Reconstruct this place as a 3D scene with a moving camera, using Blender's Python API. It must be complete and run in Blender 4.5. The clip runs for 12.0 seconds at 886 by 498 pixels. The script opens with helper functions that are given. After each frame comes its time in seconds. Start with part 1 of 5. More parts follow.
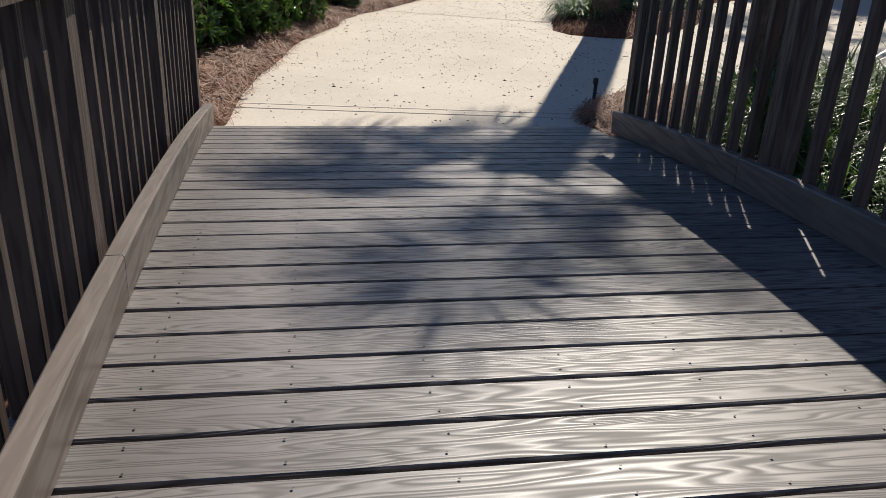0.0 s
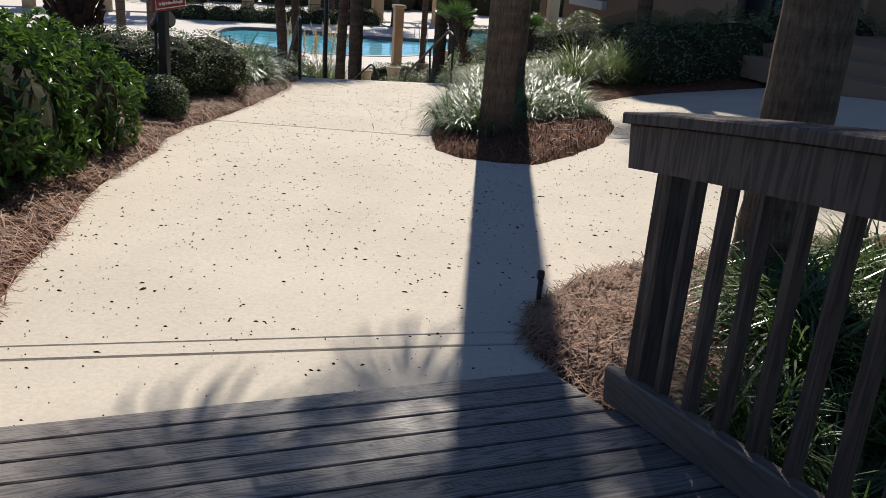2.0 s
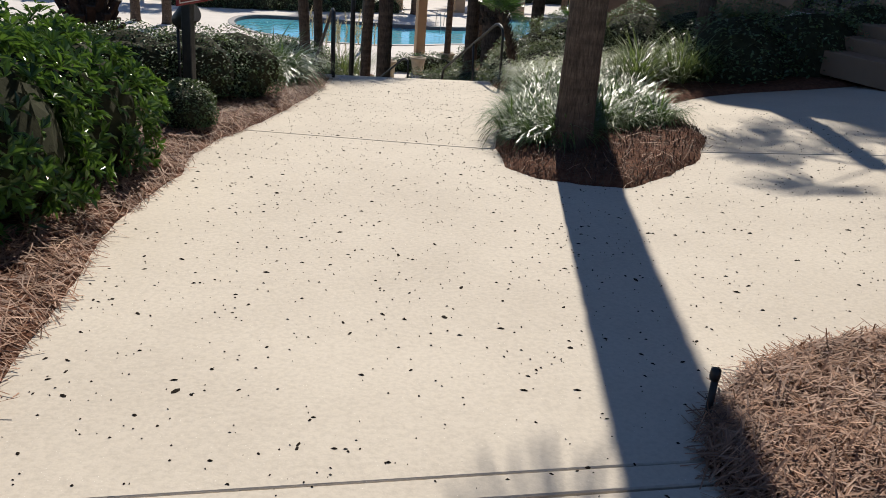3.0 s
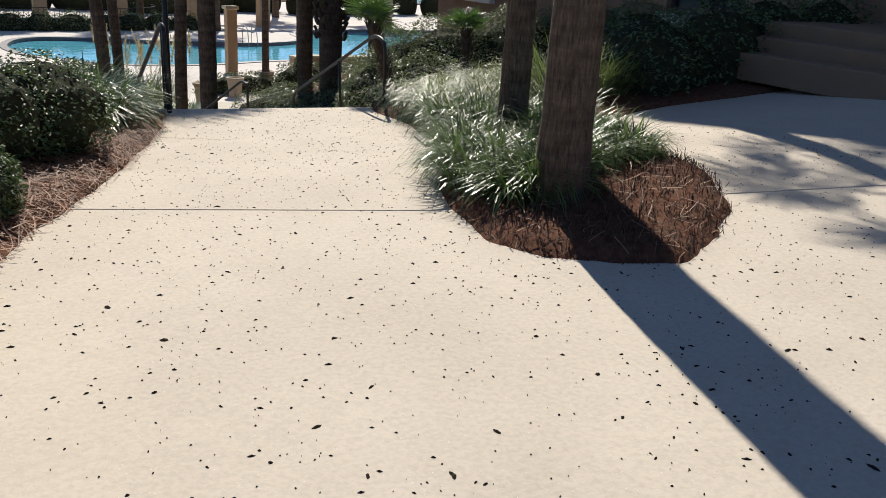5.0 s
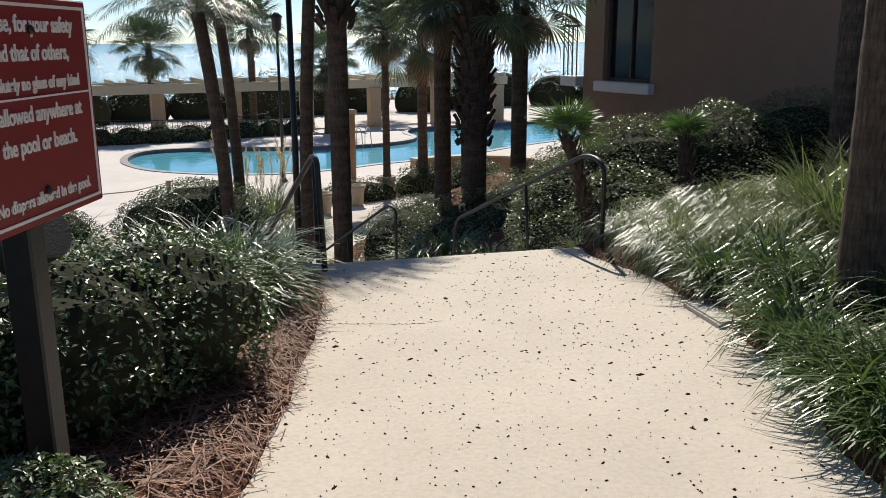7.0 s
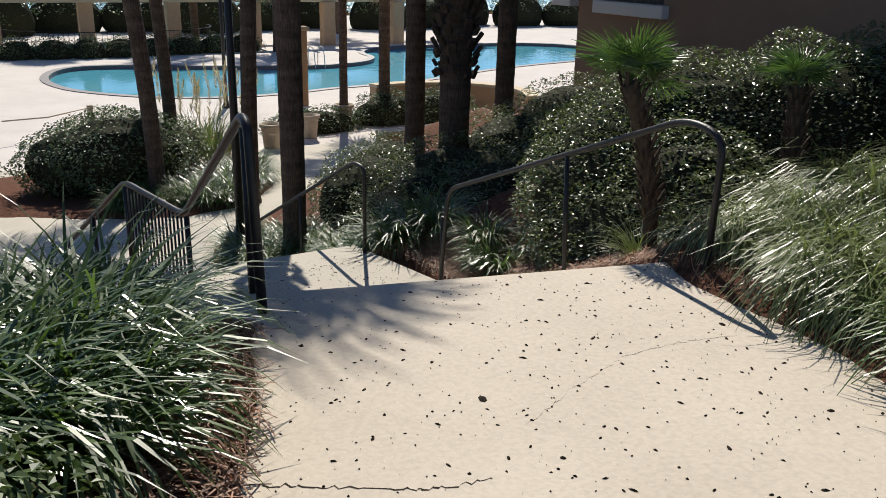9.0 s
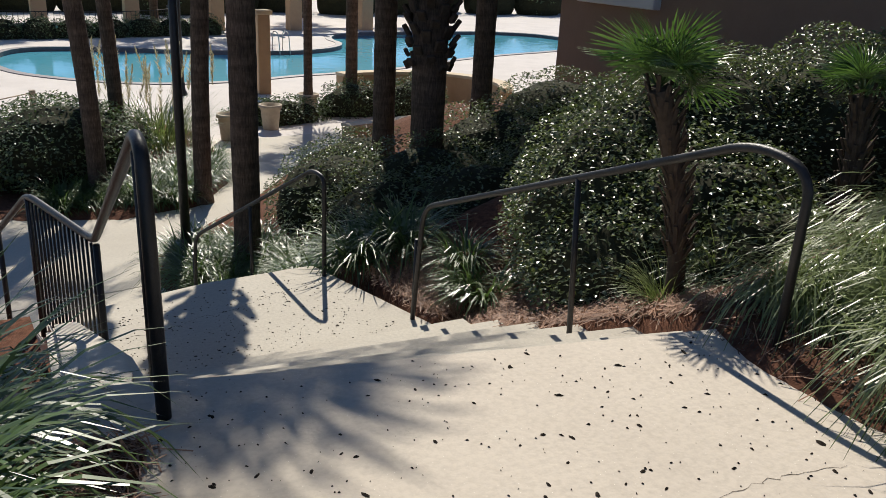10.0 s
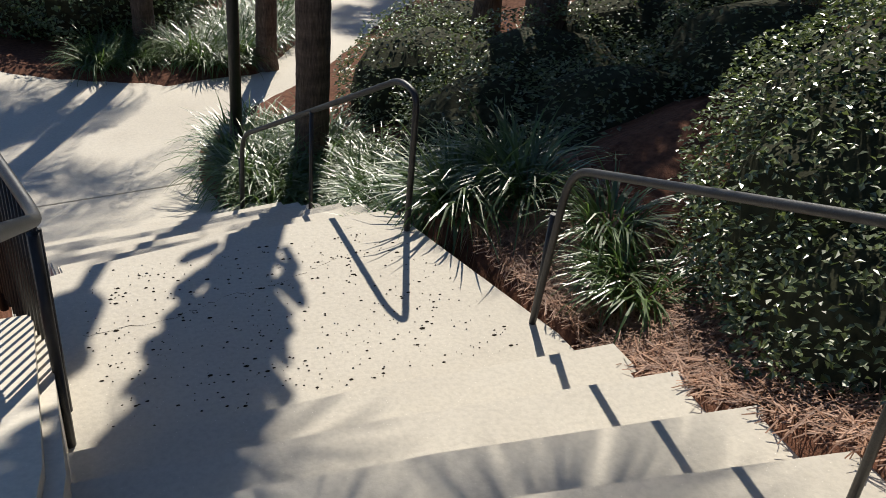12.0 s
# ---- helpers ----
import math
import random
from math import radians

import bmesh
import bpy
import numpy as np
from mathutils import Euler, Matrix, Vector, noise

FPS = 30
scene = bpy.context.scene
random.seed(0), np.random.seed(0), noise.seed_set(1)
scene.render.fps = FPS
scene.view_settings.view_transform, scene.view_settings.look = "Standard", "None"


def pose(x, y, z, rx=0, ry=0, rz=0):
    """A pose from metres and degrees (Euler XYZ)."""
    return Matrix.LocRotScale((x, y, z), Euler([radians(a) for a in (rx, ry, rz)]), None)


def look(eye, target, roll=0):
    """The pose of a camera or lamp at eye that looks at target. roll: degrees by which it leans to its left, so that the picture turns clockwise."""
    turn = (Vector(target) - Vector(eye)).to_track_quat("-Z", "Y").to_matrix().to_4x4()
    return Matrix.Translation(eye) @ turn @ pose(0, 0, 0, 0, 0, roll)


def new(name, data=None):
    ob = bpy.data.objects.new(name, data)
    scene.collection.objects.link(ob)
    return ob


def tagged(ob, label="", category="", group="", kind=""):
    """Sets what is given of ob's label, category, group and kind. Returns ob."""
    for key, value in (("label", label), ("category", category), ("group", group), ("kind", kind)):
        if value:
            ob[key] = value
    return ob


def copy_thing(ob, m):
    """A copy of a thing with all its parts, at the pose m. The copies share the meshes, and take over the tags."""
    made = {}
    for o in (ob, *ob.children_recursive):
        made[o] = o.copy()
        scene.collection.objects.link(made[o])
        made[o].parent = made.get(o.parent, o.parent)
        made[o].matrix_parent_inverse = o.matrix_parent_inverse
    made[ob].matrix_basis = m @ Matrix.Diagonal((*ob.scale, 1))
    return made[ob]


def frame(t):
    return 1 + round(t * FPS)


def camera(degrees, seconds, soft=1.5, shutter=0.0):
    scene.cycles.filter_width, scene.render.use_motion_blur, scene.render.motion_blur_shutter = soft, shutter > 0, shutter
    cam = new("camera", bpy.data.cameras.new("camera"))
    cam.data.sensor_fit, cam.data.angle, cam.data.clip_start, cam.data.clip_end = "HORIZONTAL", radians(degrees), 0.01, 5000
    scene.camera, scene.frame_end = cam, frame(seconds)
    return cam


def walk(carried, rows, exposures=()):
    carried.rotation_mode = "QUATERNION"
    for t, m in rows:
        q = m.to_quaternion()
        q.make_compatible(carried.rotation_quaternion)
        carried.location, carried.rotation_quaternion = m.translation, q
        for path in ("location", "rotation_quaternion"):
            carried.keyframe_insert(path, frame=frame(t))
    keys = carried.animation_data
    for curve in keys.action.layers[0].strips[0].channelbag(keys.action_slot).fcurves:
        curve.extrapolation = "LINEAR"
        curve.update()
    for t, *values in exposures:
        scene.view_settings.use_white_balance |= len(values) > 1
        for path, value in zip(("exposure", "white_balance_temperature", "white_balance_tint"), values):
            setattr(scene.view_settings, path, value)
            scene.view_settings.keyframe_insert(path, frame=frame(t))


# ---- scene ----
cam = camera(55.1, 12.0, 0.8)
METRES, EYE, TILT, LEAN, TURN = 14.2, 1.55, 0.5, 0.0, -9.8
ROWS = [
    (0.0, 0.0, 0.0, 0.0, 1.16, -24.96, -2.5),
    (0.5, -0.0023, 0.0354, 0.0021, -0.13, -25.3, -3.43),
    (1.0, -0.0044, 0.0738, 0.0057, -3.43, -24.43, -3.9),
    (1.5, -0.0064, 0.1175, 0.0098, -6.45, -21.63, -1.9),
    (2.0, -0.0123, 0.1594, 0.008, -9.36, -20.58, -4.22),
    (2.5, -0.0215, 0.2008, 0.0053, -6.57, -21.05, -5.21),
    (3.0, -0.03, 0.2429, 0.0027, -8.54, -21.51, -4.07),
    (3.5, -0.0358, 0.2843, -0.0032, -12.46, -20.38, -3.2),
    (5.5, -0.0611, 0.4482, -0.0202, -23.09, -19.64, -3.63),
    (6.0, -0.0655, 0.4935, -0.02, -20.86, -17.44, -3.0),
    (6.5, -0.0653, 0.5367, -0.0193, -16.72, -15.28, -1.06),
    (7.0, -0.0629, 0.5826, -0.0199, -16.21, -14.27, 0.07),
    (9.0, -0.0329, 0.759, -0.0312, -19.11, -19.55, -1.57),
    (9.5, -0.0195, 0.7977, -0.0347, -20.83, -19.84, -1.61),
    (10.0, -0.0098, 0.8352, -0.0388, -20.99, -20.28, -2.91),
    (10.5, -0.0008, 0.8716, -0.0438, -20.86, -22.33, -4.69),
    (11.0, 0.0069, 0.9119, -0.0454, -20.56, -23.04, -3.61),
    (11.5, 0.012, 0.9483, -0.05, -17.17, -29.0, -5.28),
    (12.0, 0.0195, 0.9818, -0.0526, -14.59, -31.01, -5.2),
]
walk(cam, [(t, pose(0, 0, EYE, TILT, LEAN, TURN) @ pose(METRES * x, METRES * y, METRES * z, 90 + pitch, roll, yaw)) for t, x, y, z, yaw, pitch, roll in ROWS],
     exposures=[(0.0, 0.22), (0.5, 0.33), (1.0, 0.38), (1.5, 0.34), (2.0, 0.20), (2.5, 0.10), (3.5, 0.20), (5.5, 0.22), (7.0, 0.17), (9.5, 0.15), (10.5, 0.12), (11.0, 0.22), (11.5, 0.33), (12.0, 0.36)])

# ---------------------------------------------------------------- light
SUN_DIR = Vector((0.386 * 0.745, 0.9225 * 0.745, 0.667)).normalized()
world = bpy.data.worlds.new("sky")
scene.world = world
world.use_nodes = True
wn = world.node_tree
sky = wn.nodes.new("ShaderNodeTexSky")
sky.sky_type = "NISHITA"
sky.sun_disc = False
sky.sun_elevation = math.asin(SUN_DIR.z)
sky.sun_rotation = math.atan2(SUN_DIR.x, SUN_DIR.y)
sky.air_density, sky.dust_density, sky.ozone_density = 0.75, 0.05, 2.0
wn.nodes["Background"].inputs["Strength"].default_value = 0.085
tint = wn.nodes.new("ShaderNodeMix")
tint.data_type, tint.blend_type = "RGBA", "MULTIPLY"
tint.inputs[0].default_value = 1.0
tint.inputs[7].default_value = (0.90, 0.97, 1.08, 1)
wn.links.new(sky.outputs[0], tint.inputs[6])
wn.links.new(tint.outputs[2], wn.nodes["Background"].inputs["Color"])
sun = new("sun", bpy.data.lights.new("sun", "SUN"))
sun.data.energy, sun.data.angle, sun.data.color = 5.0, radians(0.55), (1.0, 0.93, 0.82)
sun.matrix_world = look(SUN_DIR * 60, (0, 0, 0))


# ---------------------------------------------------------------- materials
def material(name, rough=0.7, metal=0.0, spec=0.4):
    m = bpy.data.materials.new(name)
    m.use_nodes = True
    b = m.node_tree.nodes["Principled BSDF"]
    b.inputs["Roughness"].default_value = rough
    b.inputs["Metallic"].default_value = metal
    b.inputs["Specular IOR Level"].default_value = spec
    return m, m.node_tree, b


def ramp(tree, source, stops):
    r = tree.nodes.new("ShaderNodeValToRGB")
    e = r.color_ramp.elements
    while len(e) < len(stops):
        e.new(0.5)
    for i, (p, c) in enumerate(stops):
        e[i].position = p
        e[i].color = (*c, 1) if len(c) == 3 else (c[0], c[0], c[0], 1)
    tree.links.new(source, r.inputs[0])
    return r.outputs[0]


def mix(tree, a, b, fac, how="MIX"):
    n = tree.nodes.new("ShaderNodeMix")
    n.data_type, n.blend_type = "RGBA", how
    for sock, v in ((n.inputs[0], fac), (n.inputs[6], a), (n.inputs[7], b)):
        if isinstance(v, (int, float)):
            sock.default_value = v
        elif isinstance(v, tuple):
            sock.default_value = (*v, 1)
        else:
            tree.links.new(v, sock)
    return n.outputs[2]


def coords(tree, scale=(1, 1, 1), local=False):
    tc = tree.nodes.new("ShaderNodeTexCoord")
    mp = tree.nodes.new("ShaderNodeMapping")
    mp.inputs["Scale"].default_value = scale
    tree.links.new(tc.outputs["Object"], mp.inputs[0])
    return mp.outputs[0]


def noisy(tree, vec, scale, detail=4.0, rough=0.55):
    n = tree.nodes.new("ShaderNodeTexNoise")
    n.inputs["Scale"].default_value, n.inputs["Detail"].default_value, n.inputs["Roughness"].default_value = scale, detail, rough
    tree.links.new(vec, n.inputs["Vector"])
    return n.outputs["Fac"]


def bumped(tree, bsdf, height, strength, distance):
    b = tree.nodes.new("ShaderNodeBump")
    b.inputs["Strength"].default_value, b.inputs["Distance"].default_value = strength, distance
    tree.links.new(height, b.inputs["Height"])
    tree.links.new(b.outputs[0], bsdf.inputs["Normal"])


def concrete(name, light, dark, grain=1.0):
    m, t, b = material(name, 0.85, 0, 0.25)
    v = coords(t)
    big = noisy(t, v, 0.9, 6, 0.6)
    fine = noisy(t, v, 45, 3, 0.6)
    base = ramp(t, big, [(0.3, dark), (0.62, light)])
    base = mix(t, base, ramp(t, fine, [(0.3, tuple(c * 0.72 for c in light)), (0.6, tuple(min(1, c * 1.06) for c in light))]), 0.35 * grain)
    vo = t.nodes.new("ShaderNodeTexVoronoi")
    vo.inputs["Scale"].default_value = 95
    t.links.new(v, vo.inputs["Vector"])
    chips = ramp(t, vo.outputs["Distance"], [(0.10, (0, 0, 0)), (0.17, (1, 1, 1))])
    vc = t.nodes.new("ShaderNodeSeparateColor")
    t.links.new(vo.outputs["Color"], vc.inputs[0])
    rare = ramp(t, vc.outputs[0], [(0.86, (1, 1, 1)), (0.9, (0, 0, 0))])
    both = mix(t, chips, rare, 1.0, "ADD")
    base = mix(t, (0.78, 0.74, 0.66), base, both)
    t.links.new(base, b.inputs["Base Color"])
    bumped(t, b, fine, 0.35, 0.004)
    return m


def leafy(name, dark, light, gloss=0.35, through_light=0.25, spec=0.75):
    """Leaves: each leaf has its own shade; some light shines through."""
    m, t, b = material(name, gloss, 0, spec)
    g = t.nodes.new("ShaderNodeNewGeometry")
    c = ramp(t, g.outputs["Random Per Island"], [(0.0, dark), (0.7, light), (1.0, tuple(min(1, x * 1.35) for x in light))])
    v = coords(t)
    c = mix(t, c, ramp(t, noisy(t, v, 3.0), [(0.35, tuple(x * 0.75 for x in dark)), (0.65, light)]), 0.35)
    t.links.new(c, b.inputs["Base Color"])
    tr = t.nodes.new("ShaderNodeBsdfTranslucent")
    t.links.new(mix(t, c, (0.9, 1.0, 0.35), 0.5, "MULTIPLY"), tr.inputs[0])
    ms = t.nodes.new("ShaderNodeMixShader")
    ms.inputs[0].default_value = through_light
    t.links.new(b.outputs[0], ms.inputs[1])
    t.links.new(tr.outputs[0], ms.inputs[2])
    t.links.new(ms.outputs[0], t.nodes["Material Output"].inputs[0])
    return m


def plain(name, c, rough=0.6, metal=0.0, vary=0.2, scale=8.0, bump=0.2, spec=0.4):
    m, t, b = material(name, rough, metal, spec)
    v = coords(t)
    n = noisy(t, v, scale, 5, 0.6)
    col = ramp(t, n, [(0.25, tuple(x * (1 - vary) for x in c)), (0.75, tuple(min(1, x * (1 + vary)) for x in c))])
    t.links.new(col, b.inputs["Base Color"])
    bumped(t, b, noisy(t, v, scale * 6, 3), bump, 0.005)
    return m


def wood(name, a, bcol, rough, axis, bump=0.4, stretch=22.0, waves=26.0, edge=0.75):
    """Sawn or embossed timber with long grain along one axis; every board takes its own shade and its own grain."""
    m, t, b = material(name, rough, 0, 0.45)
    tc = t.nodes.new("ShaderNodeTexCoord")
    oi = t.nodes.new("ShaderNodeObjectInfo")
    sh = t.nodes.new("ShaderNodeVectorMath")
    sh.operation = "SCALE"
    cb = t.nodes.new("ShaderNodeCombineXYZ")
    for i in range(3):
        t.links.new(oi.outputs["Random"], cb.inputs[i])
    t.links.new(cb.outputs[0], sh.inputs[0])
    sh.inputs["Scale"].default_value = 37.0
    ad = t.nodes.new("ShaderNodeVectorMath")
    t.links.new(tc.outputs["Object"], ad.inputs[0])
    t.links.new(sh.outputs[0], ad.inputs[1])
    mp = t.nodes.new("ShaderNodeMapping")
    sc = [stretch, stretch, stretch]
    sc[axis] = stretch * 0.085
    mp.inputs["Scale"].default_value = sc
    t.links.new(ad.outputs[0], mp.inputs[0])
    n1 = noisy(t, mp.outputs[0], 1.0, 2, 0.5)
    w = t.nodes.new("ShaderNodeMath")
    w.operation = "MULTIPLY"
    t.links.new(n1, w.inputs[0])
    w.inputs[1].default_value = waves
    s = t.nodes.new("ShaderNodeMath")
    s.operation = "SINE"
    t.links.new(w.outputs[0], s.inputs[0])
    r = t.nodes.new("ShaderNodeMapRange")
    r.inputs[1].default_value, r.inputs[2].default_value = -1, 1
    t.links.new(s.outputs[0], r.inputs[0])
    lines = r.outputs[0]
    big = noisy(t, tc.outputs["Object"], 1.6, 5, 0.6)
    c = ramp(t, lines, [(0.0, a), (edge, bcol)])
    c = mix(t, c, ramp(t, big, [(0.3, tuple(x * 0.6 for x in a)), (0.7, tuple(x * 1.15 for x in bcol))]), 0.4)
    hv = t.nodes.new("ShaderNodeHueSaturation")
    mr = t.nodes.new("ShaderNodeMapRange")
    mr.inputs[3].default_value, mr.inputs[4].default_value = 0.8, 1.2
    t.links.new(oi.outputs["Random"], mr.inputs[0])
    t.links.new(mr.outputs[0], hv.inputs["Value"])
    t.links.new(c, hv.inputs["Color"])
    t.links.new(hv.outputs[0], b.inputs["Base Color"])
    t.links.new(ramp(t, lines, [(0.0, (rough * 1.25,)), (1.0, (rough * 0.85,))]), b.inputs["Roughness"])
    bumped(t, b, lines, bump, 0.003)
    return m


M_WALK = concrete("broom_finished_concrete", (0.60, 0.535, 0.445), (0.49, 0.43, 0.355))
M_STAIR = concrete("stair_concrete", (0.56, 0.52, 0.44), (0.45, 0.41, 0.345))
M_POOLDECK = concrete("pale_pool_deck", (0.66, 0.615, 0.57), (0.57, 0.53, 0.49), 0.6)
M_DECK = wood("grey_brown_decking", (0.034, 0.028, 0.026), (0.185, 0.164, 0.156), 0.48, 0, 0.22, 13, 115.0, 0.5)
M_RAIL = wood("dark_stained_timber", (0.048, 0.032, 0.026), (0.092, 0.065, 0.053), 0.62, 2, 0.2, 30)
M_CURB = wood("brown_painted_timber", (0.125, 0.098, 0.082), (0.185, 0.150, 0.128), 0.5, 1, 0.2, 18)
M_IRON = plain("black_painted_iron", (0.016, 0.016, 0.017), 0.46, 0.0, 0.35, 20, 0.3, 0.45)
M_BARK, _t, _b = material("palm_bark", 0.9, 0, 0.2)
_v = coords(_t, (1, 1, 0.16), True)
_c = ramp(_t, noisy(_t, _v, 60, 6, 0.7), [(0.3, (0.055, 0.040, 0.030)), (0.55, (0.15, 0.112, 0.084)), (0.75, (0.24, 0.185, 0.14))])
_c = mix(_t, _c, ramp(_t, noisy(_t, coords(_t, (1, 1, 6), True), 2.2, 4, 0.6), [(0.35, (0.5, 0.47, 0.45)), (0.65, (1.05, 1.0, 0.95))]), 0.8, "MULTIPLY")
_t.links.new(_c, _b.inputs["Base Color"])
bumped(_t, _b, noisy(_t, _v, 60, 6, 0.7), 0.9, 0.012)
M_BOOT = plain("old_leaf_bases", (0.075, 0.055, 0.04), 0.9, 0, 0.4, 16, 0.5, 0.2)
M_MULCH = plain("pine_straw_mulch", (0.125, 0.058, 0.036), 0.95, 0, 0.55, 22, 1.0, 0.1)
M_STRAW = leafy("pine_needles", (0.11, 0.045, 0.024), (0.37, 0.20, 0.118), 0.7, 0.05)
M_CHIP = leafy("bark_chips", (0.035, 0.024, 0.018), (0.15, 0.095, 0.065), 0.8, 0.0, 0.2)
M_SOIL = plain("dark_soil", (0.06, 0.045, 0.032), 0.95, 0, 0.4, 6, 0.8, 0.1)
M_LIRIOPE = leafy("liriope_blades", (0.036, 0.074, 0.019), (0.115, 0.185, 0.053), 0.35, 0.38, 0.85)
M_GRASS = leafy("long_grass_blades", (0.075, 0.11, 0.035), (0.23, 0.285, 0.11), 0.36, 0.36, 1.0)
M_PITTO = leafy("bright_shrub_leaves", (0.032, 0.074, 0.016), (0.12, 0.21, 0.04), 0.28, 0.34)
M_BOX = leafy("clipped_hedge_leaves", (0.036, 0.072, 0.02), (0.11, 0.165, 0.05), 0.42, 0.18, 0.9)
M_VIB = leafy("glossy_hedge_leaves", (0.034, 0.058, 0.020), (0.165, 0.205, 0.078), 0.34, 0.30, 1.0)
# dark core colour, in place of the shade deep among the leaves
M_INNERSHADE = plain("inner_foliage_shade", (0.034, 0.036, 0.020), 0.9, 0, 0.5, 12, 0.6, 0.1)
M_FROND = leafy("palm_fronds", (0.035, 0.065, 0.03), (0.085, 0.13, 0.06), 0.38, 0.25)
M_FAN = leafy("young_palm_fans", (0.032, 0.075, 0.022), (0.095, 0.17, 0.045), 0.38, 0.38)
M_DRY = leafy("dry_fronds", (0.16, 0.12, 0.07), (0.30, 0.24, 0.15), 0.6, 0.15)
M_PLUME = leafy("pampas_plumes", (0.50, 0.42, 0.30), (0.70, 0.62, 0.48), 0.8, 0.3)
M_STUCCO = plain("brown_stucco", (0.28, 0.185, 0.125), 0.9, 0, 0.08, 3, 0.5, 0.2)
M_TAN = plain("tan_stucco", (0.52, 0.36, 0.22), 0.9, 0, 0.08, 3, 0.4, 0.2)
M_CREAM = plain("cream_stucco", (0.62, 0.52, 0.37), 0.85, 0, 0.06, 3, 0.3, 0.2)
M_WHITE = plain("pale_trim", (0.62, 0.60, 0.56), 0.7, 0, 0.05, 4, 0.1)
M_SIGNRED = plain("red_sign_paint", (0.215, 0.020, 0.022), 0.45, 0, 0.12, 3, 0.05)
M_SIGNWHITE = plain("white_sign_paint", (0.75, 0.72, 0.68), 0.5, 0, 0.05, 3, 0.0)
M_TERRA = plain("cast_stone_planter", (0.46, 0.38, 0.28), 0.85, 0, 0.12, 10, 0.3)
M_LOUNGE = plain("pale_sling_fabric", (0.62, 0.58, 0.52), 0.7, 0, 0.06, 6, 0.1)
M_DEBRIS = plain("dark_leaf_litter", (0.035, 0.027, 0.02), 0.9, 0, 0.3, 30, 0.2, 0.1)
M_COPING = plain("pool_coping", (0.16, 0.15, 0.16), 0.6, 0, 0.2, 8, 0.2)

M_WATER, _t, _b = material("pool_water", 0.06, 0, 0.5)
_b.inputs["Base Color"].default_value = (0.11, 0.42, 0.54, 1)
bumped(_t, _b, noisy(_t, coords(_t), 1.6, 3), 0.25, 0.03)
M_SEA, _t, _b = material("sea_water", 0.22, 0, 0.6)
_v = coords(_t, (0.6, 1.0, 1))
_t.links.new(ramp(_t, noisy(_t, _v, 0.02, 3), [(0.35, (0.05, 0.23, 0.30)), (0.65, (0.09, 0.34, 0.40))]), _b.inputs["Base Color"])
bumped(_t, _b, noisy(_t, _v, 0.35, 6, 0.7), 1.0, 1.2)
M_GLASS, _t, _b = material("dark_window_glass", 0.08, 0, 0.25)
_b.inputs["Base Color"].default_value = (0.015, 0.017, 0.022, 1)


# ---------------------------------------------------------------- building blocks
def mesh_from(name, verts, faces, mat, smooth=False):
    me = bpy.data.meshes.new(name)
    me.from_pydata(verts, [], faces)
    me.materials.append(mat)
    if smooth:
        me.polygons.foreach_set("use_smooth", [True] * len(me.polygons))
    me.update()
    return me


def part(name, data, mat, parent, label=""):
    """Links a bmesh or a mesh as one mesh object under a thing or a part."""
    if isinstance(data, bmesh.types.BMesh):
        me = bpy.data.meshes.new(name)
        data.to_mesh(me)
        data.free()
        me.materials.append(mat)
    else:
        me = data
    ob = new(name, me)
    ob.parent = parent
    if label:
        ob["label"] = label
    return ob


def thing(name, place, label, category, group="", kind=""):
    ob = new(name)
    ob.matrix_world = pose(*place) if not isinstance(place, Matrix) else place
    ob.empty_display_size = 0.2
    return tagged(ob, label, category, group, kind)


def box_bm(sx, sy, sz, m=None, bevel=0.0, bm=None, segments=1):
    own = bm is None
    bm = bmesh.new() if own else bm
    r = bmesh.ops.create_cube(bm, size=1, matrix=(m or Matrix()) @ Matrix.Diagonal((sx, sy, sz, 1)))
    if bevel:
        edges = list({e for v in r["verts"] for e in v.link_edges})
        bmesh.ops.bevel(bm, geom=edges, offset=bevel, segments=segments, affect="EDGES")
    return bm


def prism(outline, z0, z1, bevel=0.0):
    """A block from a plan outline, bottom and top heights being numbers or functions of (x, y)."""
    bm = bmesh.new()
    f0 = z0 if callable(z0) else (lambda x, y: z0)
    f1 = z1 if callable(z1) else (lambda x, y: z1)
    low = [bm.verts.new((x, y, f0(x, y))) for x, y in outline]
    top = [bm.verts.new((x, y, f1(x, y))) for x, y in outline]
    n = len(outline)
    bm.faces.new(low[::-1])
    cap = bm.faces.new(top)
    for i in range(n):
        bm.faces.new((low[i], low[(i + 1) % n], top[(i + 1) % n], top[i]))
    bmesh.ops.recalc_face_normals(bm, faces=bm.faces)
    if bevel:
        bmesh.ops.bevel(bm, geom=list(cap.edges), offset=bevel, segments=2, affect="EDGES")
    return bm


